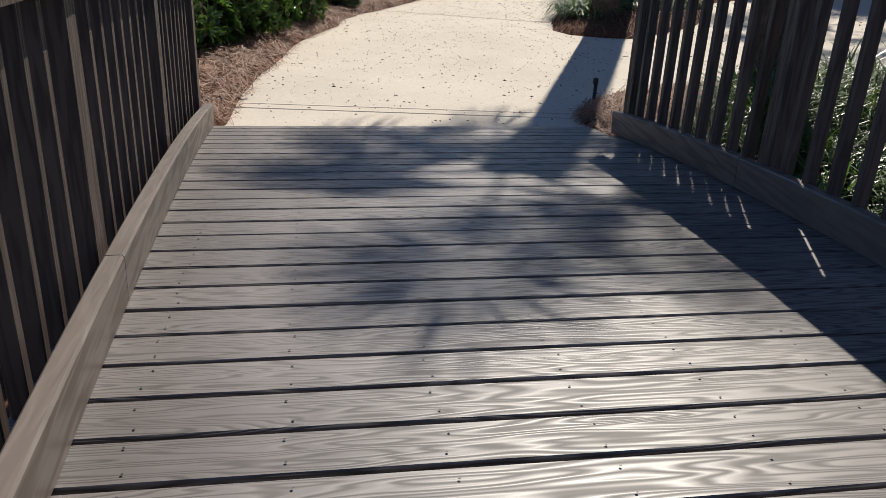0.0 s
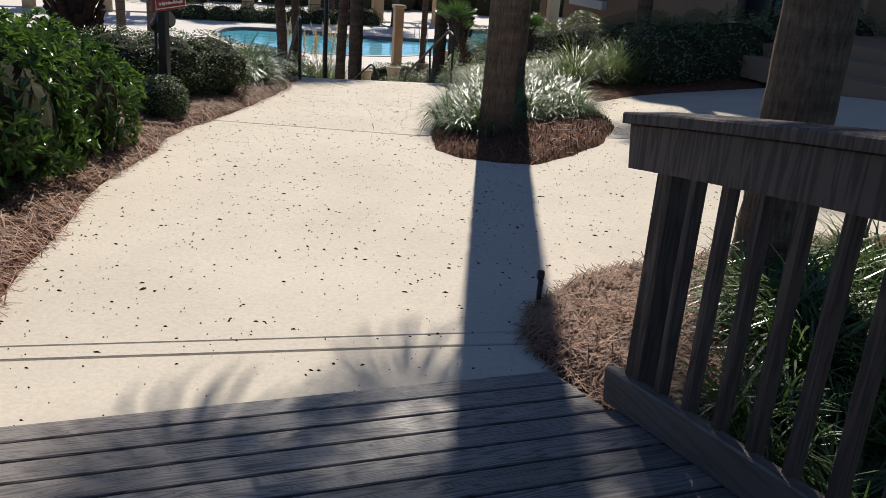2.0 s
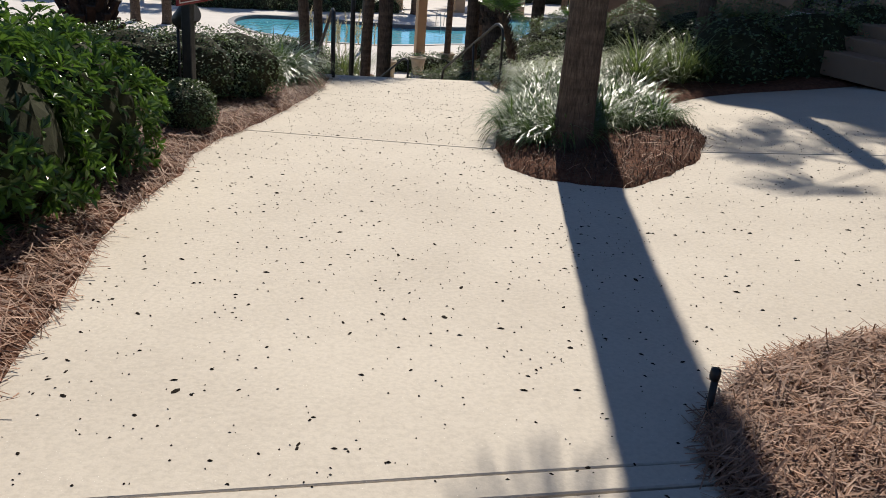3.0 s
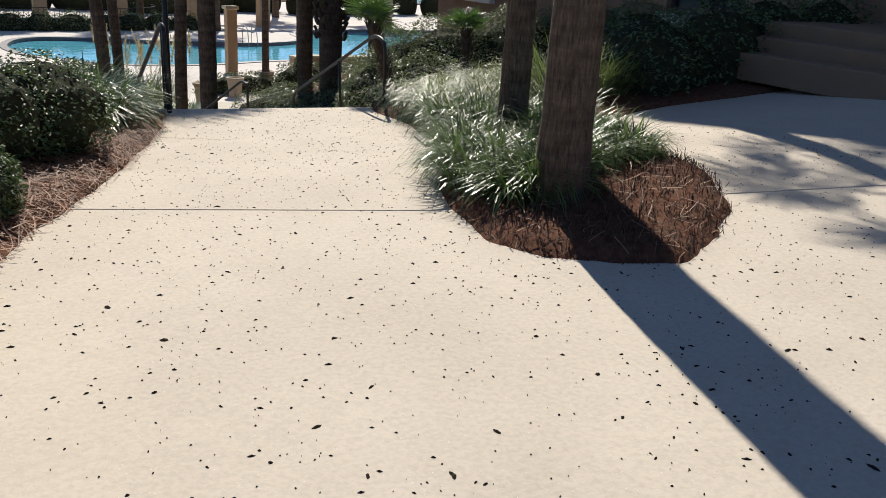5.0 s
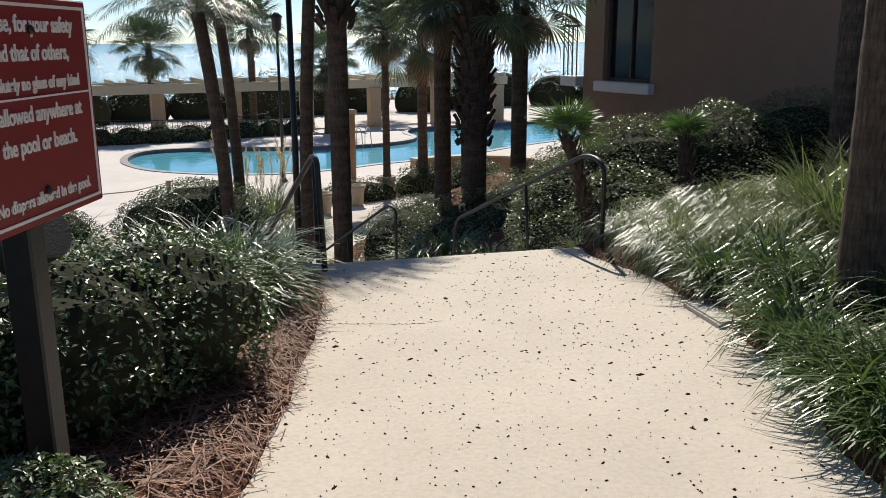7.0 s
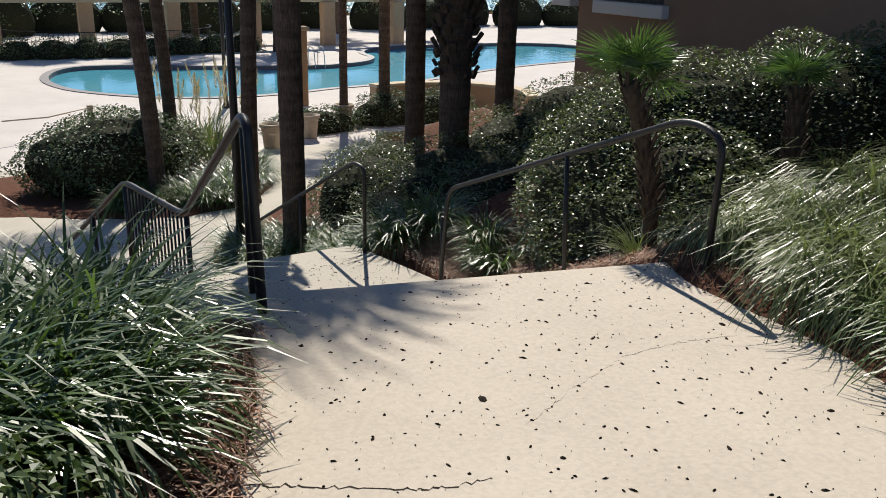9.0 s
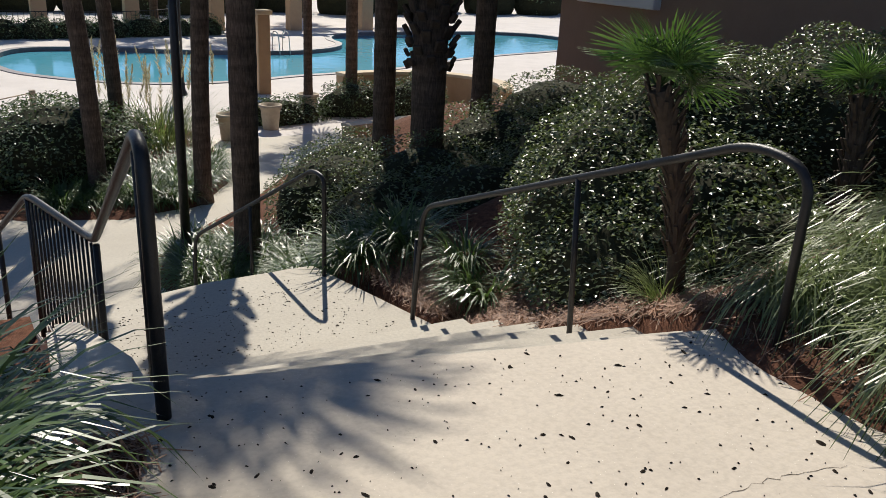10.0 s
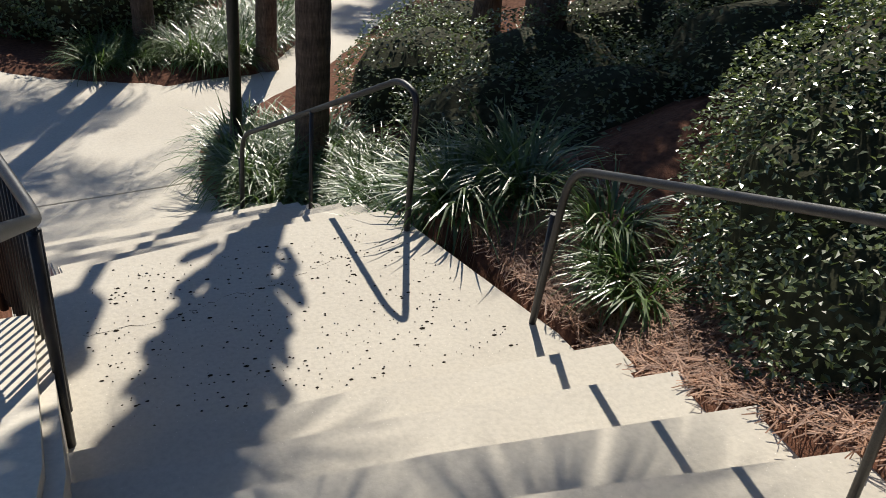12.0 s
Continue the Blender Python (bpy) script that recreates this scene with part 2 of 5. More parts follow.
def tube(points, radius, sides=10, caps=True, taper=None, bm=None):
    """A round bar along a line of points."""
    bm = bmesh.new() if bm is None else bm
    pts = [Vector(p) for p in points]
    rings = []
    for i, p in enumerate(pts):
        a, b = pts[max(i - 1, 0)], pts[min(i + 1, len(pts) - 1)]
        q = (b - a).to_track_quat("Z", "Y")
        r = taper[i] if taper else radius
        rings.append([bm.verts.new(p + q @ Vector((r * math.cos(k * math.tau / sides), r * math.sin(k * math.tau / sides), 0))) for k in range(sides)])
    for a, b in zip(rings, rings[1:]):
        # line the rings up, so that the skin does not twist
        shift = min(range(sides), key=lambda s: (b[s].co - a[0].co).length)
        for k in range(sides):
            f = bm.faces.new((a[k], a[(k + 1) % sides], b[(k + 1 + shift) % sides], b[(k + shift) % sides]))
            f.smooth = True
    if caps:
        bm.faces.new(rings[0][::-1])
        bm.faces.new(rings[-1])
    return bm


def rounded(points, radius, steps=5):
    """A line of points with its corners rounded."""
    pts = [Vector(p) for p in points]
    out = [pts[0]]
    for a, p, b in zip(pts, pts[1:], pts[2:]):
        u, v = (a - p), (b - p)
        r = min(radius, u.length * 0.45, v.length * 0.45)
        s, e = p + u.normalized() * r, p + v.normalized() * r
        for i in range(steps + 1):
            k = i / steps
            out.append((1 - k) ** 2 * s + 2 * k * (1 - k) * p + k * k * e)
    return out + [pts[-1]]


def lathe(profile, sides=24):
    bm = bmesh.new()
    rings = [[bm.verts.new((r * math.cos(k * math.tau / sides), r * math.sin(k * math.tau / sides), z)) for k in range(sides)] for r, z in profile]
    for a, b in zip(rings, rings[1:]):
        for k in range(sides):
            bm.faces.new((a[k], a[(k + 1) % sides], b[(k + 1) % sides], b[k])).smooth = True
    bm.faces.new(rings[0][::-1])
    bm.faces.new(rings[-1])
    return bm


# ---------------------------------------------------------------- lie of the land
WALKWAY = [(-0.55, 4.7), (-0.49, 5.2), (-0.44, 5.86), (-0.39, 6.36), (-0.24, 7.05), (-0.05, 8.2), (0.34, 9.2), (0.46, 9.8), (0.65, 10.22), (0.95, 10.74),
           (1.39, 11.6), (1.95, 12.86), (2.08, 13.21), (2.21, 13.64), (2.40, 14.29), (3.3, 14.6), (4.6, 14.1), (4.32, 13.60), (4.26, 13.40), (4.23, 13.11), (4.20, 12.85), (4.16, 12.50), (4.03, 12.18),
           (3.80, 11.54), (3.46, 10.84), (3.04, 10.21), (2.83, 9.75), (2.70, 9.17), (2.80, 8.81), (3.02, 8.54), (3.29, 8.38), (3.74, 8.57), (4.15, 8.86), (4.54, 9.31),
           (4.71, 9.64), (5.0, 10.5), (5.47, 11.41), (6.3, 11.88), (6.92, 11.93), (7.9, 11.8), (10.6, 11.7), (10.6, 5.9), (3.32, 6.0), (2.73, 5.99), (2.35, 5.88), (2.0, 5.63),
           (1.82, 5.37), (1.77, 5.12), (1.78, 4.7)]
LOWER = [(2.2, 19.0), (4.0, 19.2), (3.85, 20.0), (3.75, 20.6), (3.9, 21.4), (4.5, 22.2), (5.6, 23.2), (6.52, 24.39), (7.65, 26.13), (8.69, 27.44), (10.2, 28.07), (14.92, 28.28), (19.45, 30.2), (60, 31), (60, 67.5), (-47, 67.5),
         (-47, 27), (2.06, 28.11), (3.88, 32.6), (5.55, 32.2), (6.82, 29.41), (6.39, 26.94), (5.79, 24.65), (5.0, 23.4), (3.9, 23.2), (2.77, 23.6), (1.8, 24.33), (0.1, 25.26), (-5.23, 26.4), (-8, 24),
         (-1, 21.2), (1.2, 20.2)]


def inside_by(poly, x, y):
    """How far inside an outline the points lie, in metres (negative: outside)."""
    best = np.full(x.shape, 1e9)
    inside = np.zeros(x.shape, bool)
    for (ax, ay), (bx, by) in zip(poly, poly[1:] + poly[:1]):
        dx, dy = bx - ax, by - ay
        k = np.clip(((x - ax) * dx + (y - ay) * dy) / (dx * dx + dy * dy), 0, 1)
        best = np.minimum(best, np.hypot(x - ax - k * dx, y - ay - k * dy))
        if ay != by:
            inside ^= ((ay > y) != (by > y)) & (x < dx * (y - ay) / (by - ay) + ax)
    return np.where(inside, best, -best)


def walk_z(x, y):
    """The top of the upper walk."""
    return np.interp(y, [4.9, 9.8, 14.2], [0.06, -0.09, -0.29]) + 0.075 * np.clip(x - 2.7, 0, 6) * np.interp(y, [9.5, 12.0], [1, 0.1]) + 0.09 * np.clip(x - 5.0, 0, 4) * np.interp(y, [9.5, 12.0], [0, 0.7])


def low_z(x, y):
    """The top of the lower path and the pool deck."""
    return np.interp(y, [19.0, 24.0, 27.6, 28.4], [-2.5, -2.62, -2.92, -2.944]) + 0 * x


def smooth_noise(x, y, scale, seed):
    """Cheap rolling unevenness from crossed waves."""
    r = np.random.RandomState(seed)
    z = np.zeros(x.shape)
    for i in range(7):
        a, f, p = r.uniform(0, math.tau), scale * r.uniform(0.5, 2.2), r.uniform(0, math.tau)
        z += np.sin((x * math.cos(a) + y * math.sin(a)) * f + p) / 7
    return z


def land(x, y):
    """The height of the ground."""
    x, y = np.asarray(x, float), np.asarray(y, float)
    bank = np.interp(y, [13.9, 16.2, 17.6, 19.5, 24.0, 27.6, 28.4], [-0.31, -1.42, -1.46, -2.5, -2.62, -2.92, -2.95])
    bank = bank + np.where(x > 4.8, np.clip((x - 4.8) * 0.32, 0, 1.3) * np.interp(y, [14, 15.5, 23, 27], [0, 1, 1, 0]) * np.clip((-inside_by(LOWER, x, y) - 0.2) / 1.5, 0, 1), 0)
    base = np.where(y < 13.9, walk_z(x, y), bank)
    base = np.where((y > 19.0) & (inside_by(LOWER, x, y) > -0.25), low_z(x, y), base)
    # the ground falls away beyond the bed beside the walk
    edge = np.interp(y, [4.9, 8.2, 10.74, 14.3, 17.6], [-0.5, -0.05, 0.95, 2.3, 2.4])
    fall = np.clip((edge - 2.0 - x) / 3.0, 0, 1)
    foot = np.interp(y, [0, 6, 9, 14, 22, 27, 28.6], [0, -0.2, -1.2, -2.2, -2.6, -2.9, -2.98])
    base = base * (1 - fall) + np.minimum(base, foot) * fall
    # a dry hollow under the footbridge
    hollow = np.clip((4.6 - y) / 2.0, 0, 1) * np.clip(1.6 - np.abs(x - 0.6) / 3.5, 0, 1)
    base = base - 0.55 * np.clip(hollow, 0, 1)
    din, dlo = inside_by(WALKWAY, x, y), inside_by(LOWER, x, y)
    wob = 0.018 * smooth_noise(x, y, 9.0, 3) + 0.010 * smooth_noise(x, y, 31.0, 4)
    rise = np.clip((-din + 1.6 * wob) * 0.55, -0.09, 0.05) + np.clip(-din * 0.06, 0, 0.06)
    rise = np.where(y > 13.9, 0.0, rise)
    rise = np.where((y > 13.9) & (dlo > -3), np.clip((-dlo + 1.6 * wob) * 0.5, -0.09, 0.06), rise)
    # clear of the flights of steps and the landing
    lane = (x > 2.32) & (x < 4.69) & (y > 13.85) & (y < 19.6)
    z = base + rise + np.where(rise > 0.02, wob, 0)
    z = np.where(lane, base - 0.30, z)
    z = np.where((y > 29.2) & (dlo > 0.4), z - 2.0, z)
    far = np.clip((y - 69) / 60, 0, 1)
    z = z - far * 6.0 - np.clip((y - 150) / 60, 0, 1) * 6
    return z


def ground_at(x, y):
    return float(land(np.array([x]), np.array([y]))[0])


def stops(*runs):
    out = []
    for a, b, step in runs:
        out += list(np.arange(a, b - step * 0.5, step))
    return np.array(out + [runs[-1][1]])


gx = stops((-3000, -200, 700), (-200, -20, 30), (-20, -4, 1.0), (-4, 6.0, 0.055), (6.0, 12, 0.2), (12, 30, 1.0), (30, 200, 17), (200, 3000, 700))
gy = stops((-2000, -100, 475), (-100, -4, 8), (-4, 4, 0.25), (4, 20.0, 0.055), (20, 34, 0.25), (34, 90, 2.0), (90, 300, 15), (300, 3000, 675))
GX, GY = np.meshgrid(gx, gy)
GZ = land(GX, GY)
nv = GX.size
idx = np.arange(nv).reshape(GX.shape)
quads = np.stack([idx[:-1, :-1], idx[:-1, 1:], idx[1:, 1:], idx[1:, :-1]], -1).reshape(-1, 4)
me = mesh_from("ground", np.stack([GX, GY, GZ], -1).reshape(-1, 3).tolist(), quads.tolist(), M_MULCH, True)
tagged(new("ground", me), "ground of pine straw mulch and dark soil", "ground", kind="structure")

sea = new("water", mesh_from("sea", [(-4000, 190, -11), (4000, 190, -11), (4000, 6000, -11), (-4000, 6000, -11)], [(0, 1, 2, 3)], M_SEA))
tagged(sea, "glittering blue-green sea out to the horizon", "sea", kind="structure")


# ---------------------------------------------------------------- the walk and the steps
def slab(lo, hi, x0, x1, step=0.25, thick=0.14, zf=walk_z):
    """A cast panel between two lines y(x), with a soft arris along its joints."""
    xs = np.linspace(x0, x1, int((x1 - x0) / step) + 2)
    rows = []
    for j, k in enumerate(list(np.linspace(0, 1, 14))):
        rows.append([(x, lo(x) + (hi(x) - lo(x)) * k) for x in xs])
    first = [(x, lo(x) + 0.006) for x in xs]
    last = [(x, hi(x) - 0.006) for x in xs]
    rows = [rows[0], first] + rows[1:-1] + [last, rows[-1]]
    verts, faces = [], []
    m = len(rows)
    for j, row in enumerate(rows):
        for x, y in row:
            z = float(zf(np.array(x), np.array(y)))
            verts.append((x, y, z - (0.005 if j in (0, m - 1) else 0)))
    n = len(xs)
    for j in range(m - 1):
        for i in range(n - 1):
            faces.append((j * n + i, j * n + i + 1, (j + 1) * n + i + 1, (j + 1) * n + i))
    base = len(verts)
    for row in (rows[0], rows[-1]):
        for x, y in row:
            verts.append((x, y, float(zf(np.array(x), np.array(y))) - thick))
    for i in range(n - 1):
        faces.append((base + i, base + i + 1, i + 1, i))
        faces.append(((m - 1) * n + i, (m - 1) * n + i + 1, base + n + i + 1, base + n + i))
    return verts, faces


def joint_one(x):
    return 5.497 - 0.131 * x


def joint_two(x):
    return 10.66 - 0.472 * (x - 0.925)


def brink(x):
    return 14.29 - 0.285 * (x - 2.38)


walkway = thing("pavement", (0, 0, 0), "cream concrete walkway in cast panels with dark seed litter", "walkway", kind="structure")
for name, lo, hi, x0, x1 in (("panel", lambda x: 4.962 + 0 * x, lambda x: joint_one(x) - 0.006, -0.75, 2.1),
                             ("panel", lambda x: joint_one(x) + 0.006, lambda x: joint_one(x) + 0.124, -0.75, 2.6),
                             ("panel", lambda x: joint_one(x) + 0.128, lambda x: joint_two(x) - 0.006, -0.75, 10.6),
                             ("panel", lambda x: joint_two(x) + 0.006, lambda x: np.minimum(brink(x), 14.4), 0.55, 4.66),
                             ("panel", lambda x: joint_two(x) + 0.006, lambda x: 12.4 + 0 * x, 4.66, 10.6)):
    v, f = slab(lo, hi, x0, x1)
    part(name, mesh_from("panel", v, f, M_WALK), M_WALK, walkway)

RISER, N = 0.157, 7
stairs = thing("stairs", (0, 0, 0), "fan of wide concrete steps going down to a landing", "steps", kind="structure")


def nose(i):
    """Both ends of the front edge of step i; 0 is the brink of the walk."""
    k = i / (N - 1)
    return (2.42, 14.28 + (16.10 - 14.28) * k), (4.73 + 0.02 * k, 13.64 + (16.06 - 13.66) * k)


for i in range(1, N):
    (ax, ay), (bx, by) = nose(i - 1)
    (cx, cy), (dx, dy) = nose(i)
    z = -0.30 - RISER * i
    out = [(ax, ay - 0.06), (bx, by - 0.06), (dx, dy), (cx + (dx - cx) * 0.5, cy + (dy - cy) * 0.5 + 0.03), (cx, cy)]
    part("step", prism(out, z - 0.5, z, 0.012), M_STAIR, stairs)
(ax, ay), (bx, by) = nose(0)
part("step", prism([(ax - 0.02, ay - 0.10), (bx, by - 0.10), (bx, by), (3.5, 14.03), (ax - 0.02, ay)], -0.9, -0.296, 0.012), M_STAIR, stairs)
LAND_Z = -0.30 - RISER * N
landing = [(2.42, 16.0), (4.70, 15.95), (4.69, 16.35), (4.37, 17.72), (3.48, 17.70), (2.62, 17.54), (2.36, 17.45)]
part("landing", prism(landing, LAND_Z - 0.6, LAND_Z, 0.012), M_STAIR, stairs)
AX, PX = Vector((-0.14, 0.99)), Vector((0.99, 0.14))
for i in range(1, 7):
    o = Vector((2.62, 17.50)) + AX * (0.33 * (i - 1))
    q = o + PX * 1.80
    w = AX * 0.36
    z = LAND_Z - 0.157 * i
    part("step", prism([tuple(o), tuple(q), tuple(q + w), tuple(o + w)], z - 0.5, z, 0.01), M_STAIR, stairs)
cheek = [(2.10, 14.35), (2.37, 14.35), (2.50, 15.0), (2.55, 15.55), (2.52, 16.9), (2.30, 16.9)]
part("cheek_wall", prism(cheek, -2.2, lambda x, y: -0.40 - 0.30 * (y - 14.3), 0.05), M_STAIR, stairs)

lower = thing("pavement", (0, 0, 0), "sunlit concrete path running down to the pool", "path", kind="structure")
lower_joint = lambda x: 20.45 + 0.12 * (x - 2.43)
for lo, hi, x0, x1, st in ((lambda x: 19.3 + 0 * x, lambda x: lower_joint(x) - 0.006, -8, 5.2, 0.4), (lambda x: lower_joint(x) + 0.006, lambda x: 28.78 + 0 * x, -9, 22, 0.6)):
    v, f = slab(lo, hi, x0, x1, st, 0.2, low_z)
    part("panel", mesh_from("panel", v, f, M_STAIR), M_STAIR, lower)

# ---------------------------------------------------------------- footbridge
def deck_z(y):
    d = 4.95 - y
    return 0.090 + 0.1823 * d - 0.01736 * d * d


def left_edge(y):
    return -0.518 + 0.0235 * (4.95 - y)


def right_edge(y):
    return 1.735 + 0 * y


bridge = thing("footbridge_deck", (0, 0, 0), "arched footbridge deck of grey-brown grained boards", "bridge deck", kind="structure")
PITCH = 0.148
for k in range(48):
    y1 = 4.95 - PITCH * k
    y0 = y1 - PITCH + 0.011
    ym = (y0 + y1) / 2
    xa, xb = left_edge(ym) - 0.16, right_edge(ym) + (0.16 if ym < 4.55 else -0.005)
    slope = math.atan2(deck_z(y1) - deck_z(y0), y1 - y0)
    bm = box_bm(xb - xa, y1 - y0, 0.034, None, 0.004)
    ob = part("board", bm, M_DECK, bridge)
    ob.matrix_local = pose((xa + xb) / 2, ym, deck_z(ym) - 0.017 + random.uniform(-0.0015, 0.0015), math.degrees(slope), 0, -1.2 * (ym - 2.5) / 5)
# screw heads along the joists
bm = bmesh.new()
for k in range(30):
    y1 = 4.95 - PITCH * k
    for jx in np.arange(-0.35, 2.1, 0.305):
        for dy in (0.035, 0.11):
            y = y1 - dy
            bmesh.ops.create_circle(bm, cap_ends=True, radius=0.0032, segments=7, matrix=pose(jx + random.uniform(-0.012, 0.012), y + random.uniform(-0.006, 0.006), deck_z(y) + 0.003, -8))
tagged(part("screw_heads", bm, M_IRON, bridge), kind="stuff")
for x in (-0.4, 0.6, 1.6):
    bm = bmesh.new()
    pts = [(x, y, deck_z(y) - 0.14) for y in np.linspace(-1.9, 4.85, 12)]
    for a, b in zip(pts, pts[1:]):
        mid = [(p + q) / 2 for p, q in zip(a, b)]
        box_bm(0.05, b[1] - a[1] + 0.01, 0.2, pose(*mid, math.degrees(math.atan2(b[2] - a[2], b[1] - a[1]))), 0, bm)
    part("joist", bm, M_RAIL, bridge)


def sweep_box(pts, wide, high):
    """A squared timber bent along a line of points, which run along its bottom middle."""
    bm = bmesh.new()
    rings = []
    pts = [Vector(p) for p in pts]
    for i, p in enumerate(pts):
        t = (pts[min(i + 1, len(pts) - 1)] - pts[max(i - 1, 0)]).normalized()
        s = t.cross(Vector((0, 0, 1))).normalized()
        u = s.cross(t)
        c = 0.006
        rings.append([bm.verts.new(p + s * a + u * b) for a, b in ((-wide / 2, 0), (wide / 2, 0), (wide / 2, high - c), (wide / 2 - c, high), (-wide / 2 + c, high), (-wide / 2, high - c))])
    for a, b in zip(rings, rings[1:]):
        for k in range(6):
            bm.faces.new((a[k], a[(k + 1) % 6], b[(k + 1) % 6], b[k]))
    bm.faces.new(rings[0][::-1])
    bm.faces.new(rings[-1])
    bmesh.ops.recalc_face_normals(bm, faces=bm.faces)
    return bm


def railing(side):
    edge = left_edge if side < 0 else right_edge
    label = "dark-stained timber bridge railing with square balusters" + (", sunlit face" if side < 0 else ", in shade")
    rail = thing("bridge_railing", (edge(4.9), 4.9, 0.0), label, "railing", "railings of the footbridge")
    rail.matrix_world = Matrix()
    end = 4.98 if side < 0 else 4.58
    back = 0.05 if side < 0 else 0.115
    ys = np.linspace(end, -2.0, 26)
    off = 0.055
    # the kerb timbers, in two lengths butted end to end
    cut = 2.05 if side < 0 else 3.1
    for a, b in ((end, cut + 0.002), (cut - 0.002, -2.0)):
        yy = np.linspace(a, b, 16)
        part("kerb_timber", sweep_box([(edge(y) + side * off * 0.8, y, deck_z(y) + 0.004) for y in yy], 0.052, 0.128), M_CURB, rail, "brown painted kerb timber with scuffed edge")
    posts = (4.96, 3.56, 2.14, 0.72, -0.70) if side < 0 else (4.48, 2.98, 1.48, -0.02, -1.52)
    high = 0.94 if side < 0 else 1.02
    for y in posts:
        x = edge(y) + side * (0.165 - back * 0.6)
        z = deck_z(y)
        wide = 0.092
        ob = part("post", box_bm(wide, wide, high + 0.5, None, 0.006), M_RAIL, rail)
        ob.matrix_world = pose(x, y, z + (high - 0.5) / 2)
    shared = None
    for a, b in zip(posts, posts[1:]):
        n = 9 if side < 0 else 10
        for k in range(1, n):
            y = a + (b - a) * k / n
            x = edge(y) + side * (0.185 - back)
            if shared is None:
                bm = box_bm(0.042, 0.036, high - 0.02, None, 0.003)
                ob = part("baluster", bm, M_RAIL, rail)
                shared = ob.data
            else:
                ob = part("baluster", shared, M_RAIL, rail)
            ob.matrix_world = pose(x, y, deck_z(y) + high / 2 - 0.01, random.uniform(-0.4, 0.4), random.uniform(-0.4, 0.4), 0)
    over = np.linspace(end + (0.14 if side < 0 else 0.03), -2.0, 26)
    part("top_rail", sweep_box([(edge(y) + side * (0.13 - back), y, deck_z(y) + high - 0.15) for y in over], 0.04, 0.145), M_RAIL, rail)
    part("back_rail", sweep_box([(edge(y) + side * (0.225 - back), y, deck_z(y) + high - 0.15) for y in over], 0.04, 0.145), M_RAIL, rail)
    part("cap_board", sweep_box([(edge(y) + side * (0.175 - back), y, deck_z(y) + high - 0.002) for y in np.linspace(end + (0.18 if side < 0 else 0.06), -2.0, 26)], 0.185, 0.036), M_RAIL, rail)
    return rail


railing(-1)
railing(1)


# ---------------------------------------------------------------- plants
def leaf_cloud(points, normals, size, wide, rng, droop=0.0, cup=0.25, spread=0.9):
    """Many folded leaves, one at every point, facing more or less outward. Gives vertices and faces."""
    n = len(points)
    out = normals * 0.55 + np.array([-0.08, 0.12, 0.95]) + rng.normal(0, spread, (n, 3)) * 0.5
    out /= np.linalg.norm(out, axis=1, keepdims=True)
    along = rng.normal(0, 1, (n, 3))
    along[:, 2] += 0.5 - droop
    along -= out * np.sum(along * out, axis=1, keepdims=True) * 0.8
    along /= np.linalg.norm(along, axis=1, keepdims=True)
    side = np.cross(out, along)
    side /= np.linalg.norm(side, axis=1, keepdims=True) + 1e-9
    L = size * rng.uniform(0.7, 1.25, (n, 1))
    W = wide * rng.uniform(0.75, 1.2, (n, 1))
    p = points
    up = np.cross(along, side)
    v = np.stack([p, p + along * L * 0.5 + side * W * 0.5 + up * W * cup, p + along * L, p + along * L * 0.5 - side * W * 0.5 + up * W * cup], 1)
    verts = v.reshape(-1, 3)
    i = np.arange(n)[:, None] * 4
    faces = np.concatenate([np.concatenate([i, i + 1, i + 2], 1), np.concatenate([i, i + 2, i + 3], 1)], 0)
    return verts, faces


def blob_points(blobs, count, rng, rough=0.12, depth=0.16, floor=None):
    """Points near the skin of a lumpy union of ellipsoids, thinly spread into its depth."""
    areas = np.array([b[3] * b[4] + b[4] * b[5] + b[3] * b[5] for b in blobs])
    pick = rng.choice(len(blobs), count, p=areas / areas.sum())
    B = np.array(blobs)[pick]
    d = rng.normal(0, 1, (count, 3))
    d /= np.linalg.norm(d, axis=1, keepdims=True)
    lump = 1 + rough * (np.sin(d[:, 0] * 5 + B[:, 0] * 3) * np.sin(d[:, 1] * 6 + B[:, 1]) + 0.6 * np.sin(d[:, 2] * 9 + d[:, 0] * 7 + B[:, 1] * 2))
    deep = 1 - depth * rng.uniform(0, 1, count) ** 2
    p = B[:, :3] + d * B[:, 3:6] * (lump * deep)[:, None]
    nrm = d / B[:, 3:6]
    nrm /= np.linalg.norm(nrm, axis=1, keepdims=True)
    keep = np.ones(count, bool)
    for b in blobs:
        q = (p - np.array(b[:3])) / np.array(b[3:6])
        keep &= np.sum(q * q, axis=1) > 0.70
    if floor is not None:
        keep &= p[:, 2] > floor(p[:, 0], p[:, 1])
    return p[keep], nrm[keep]


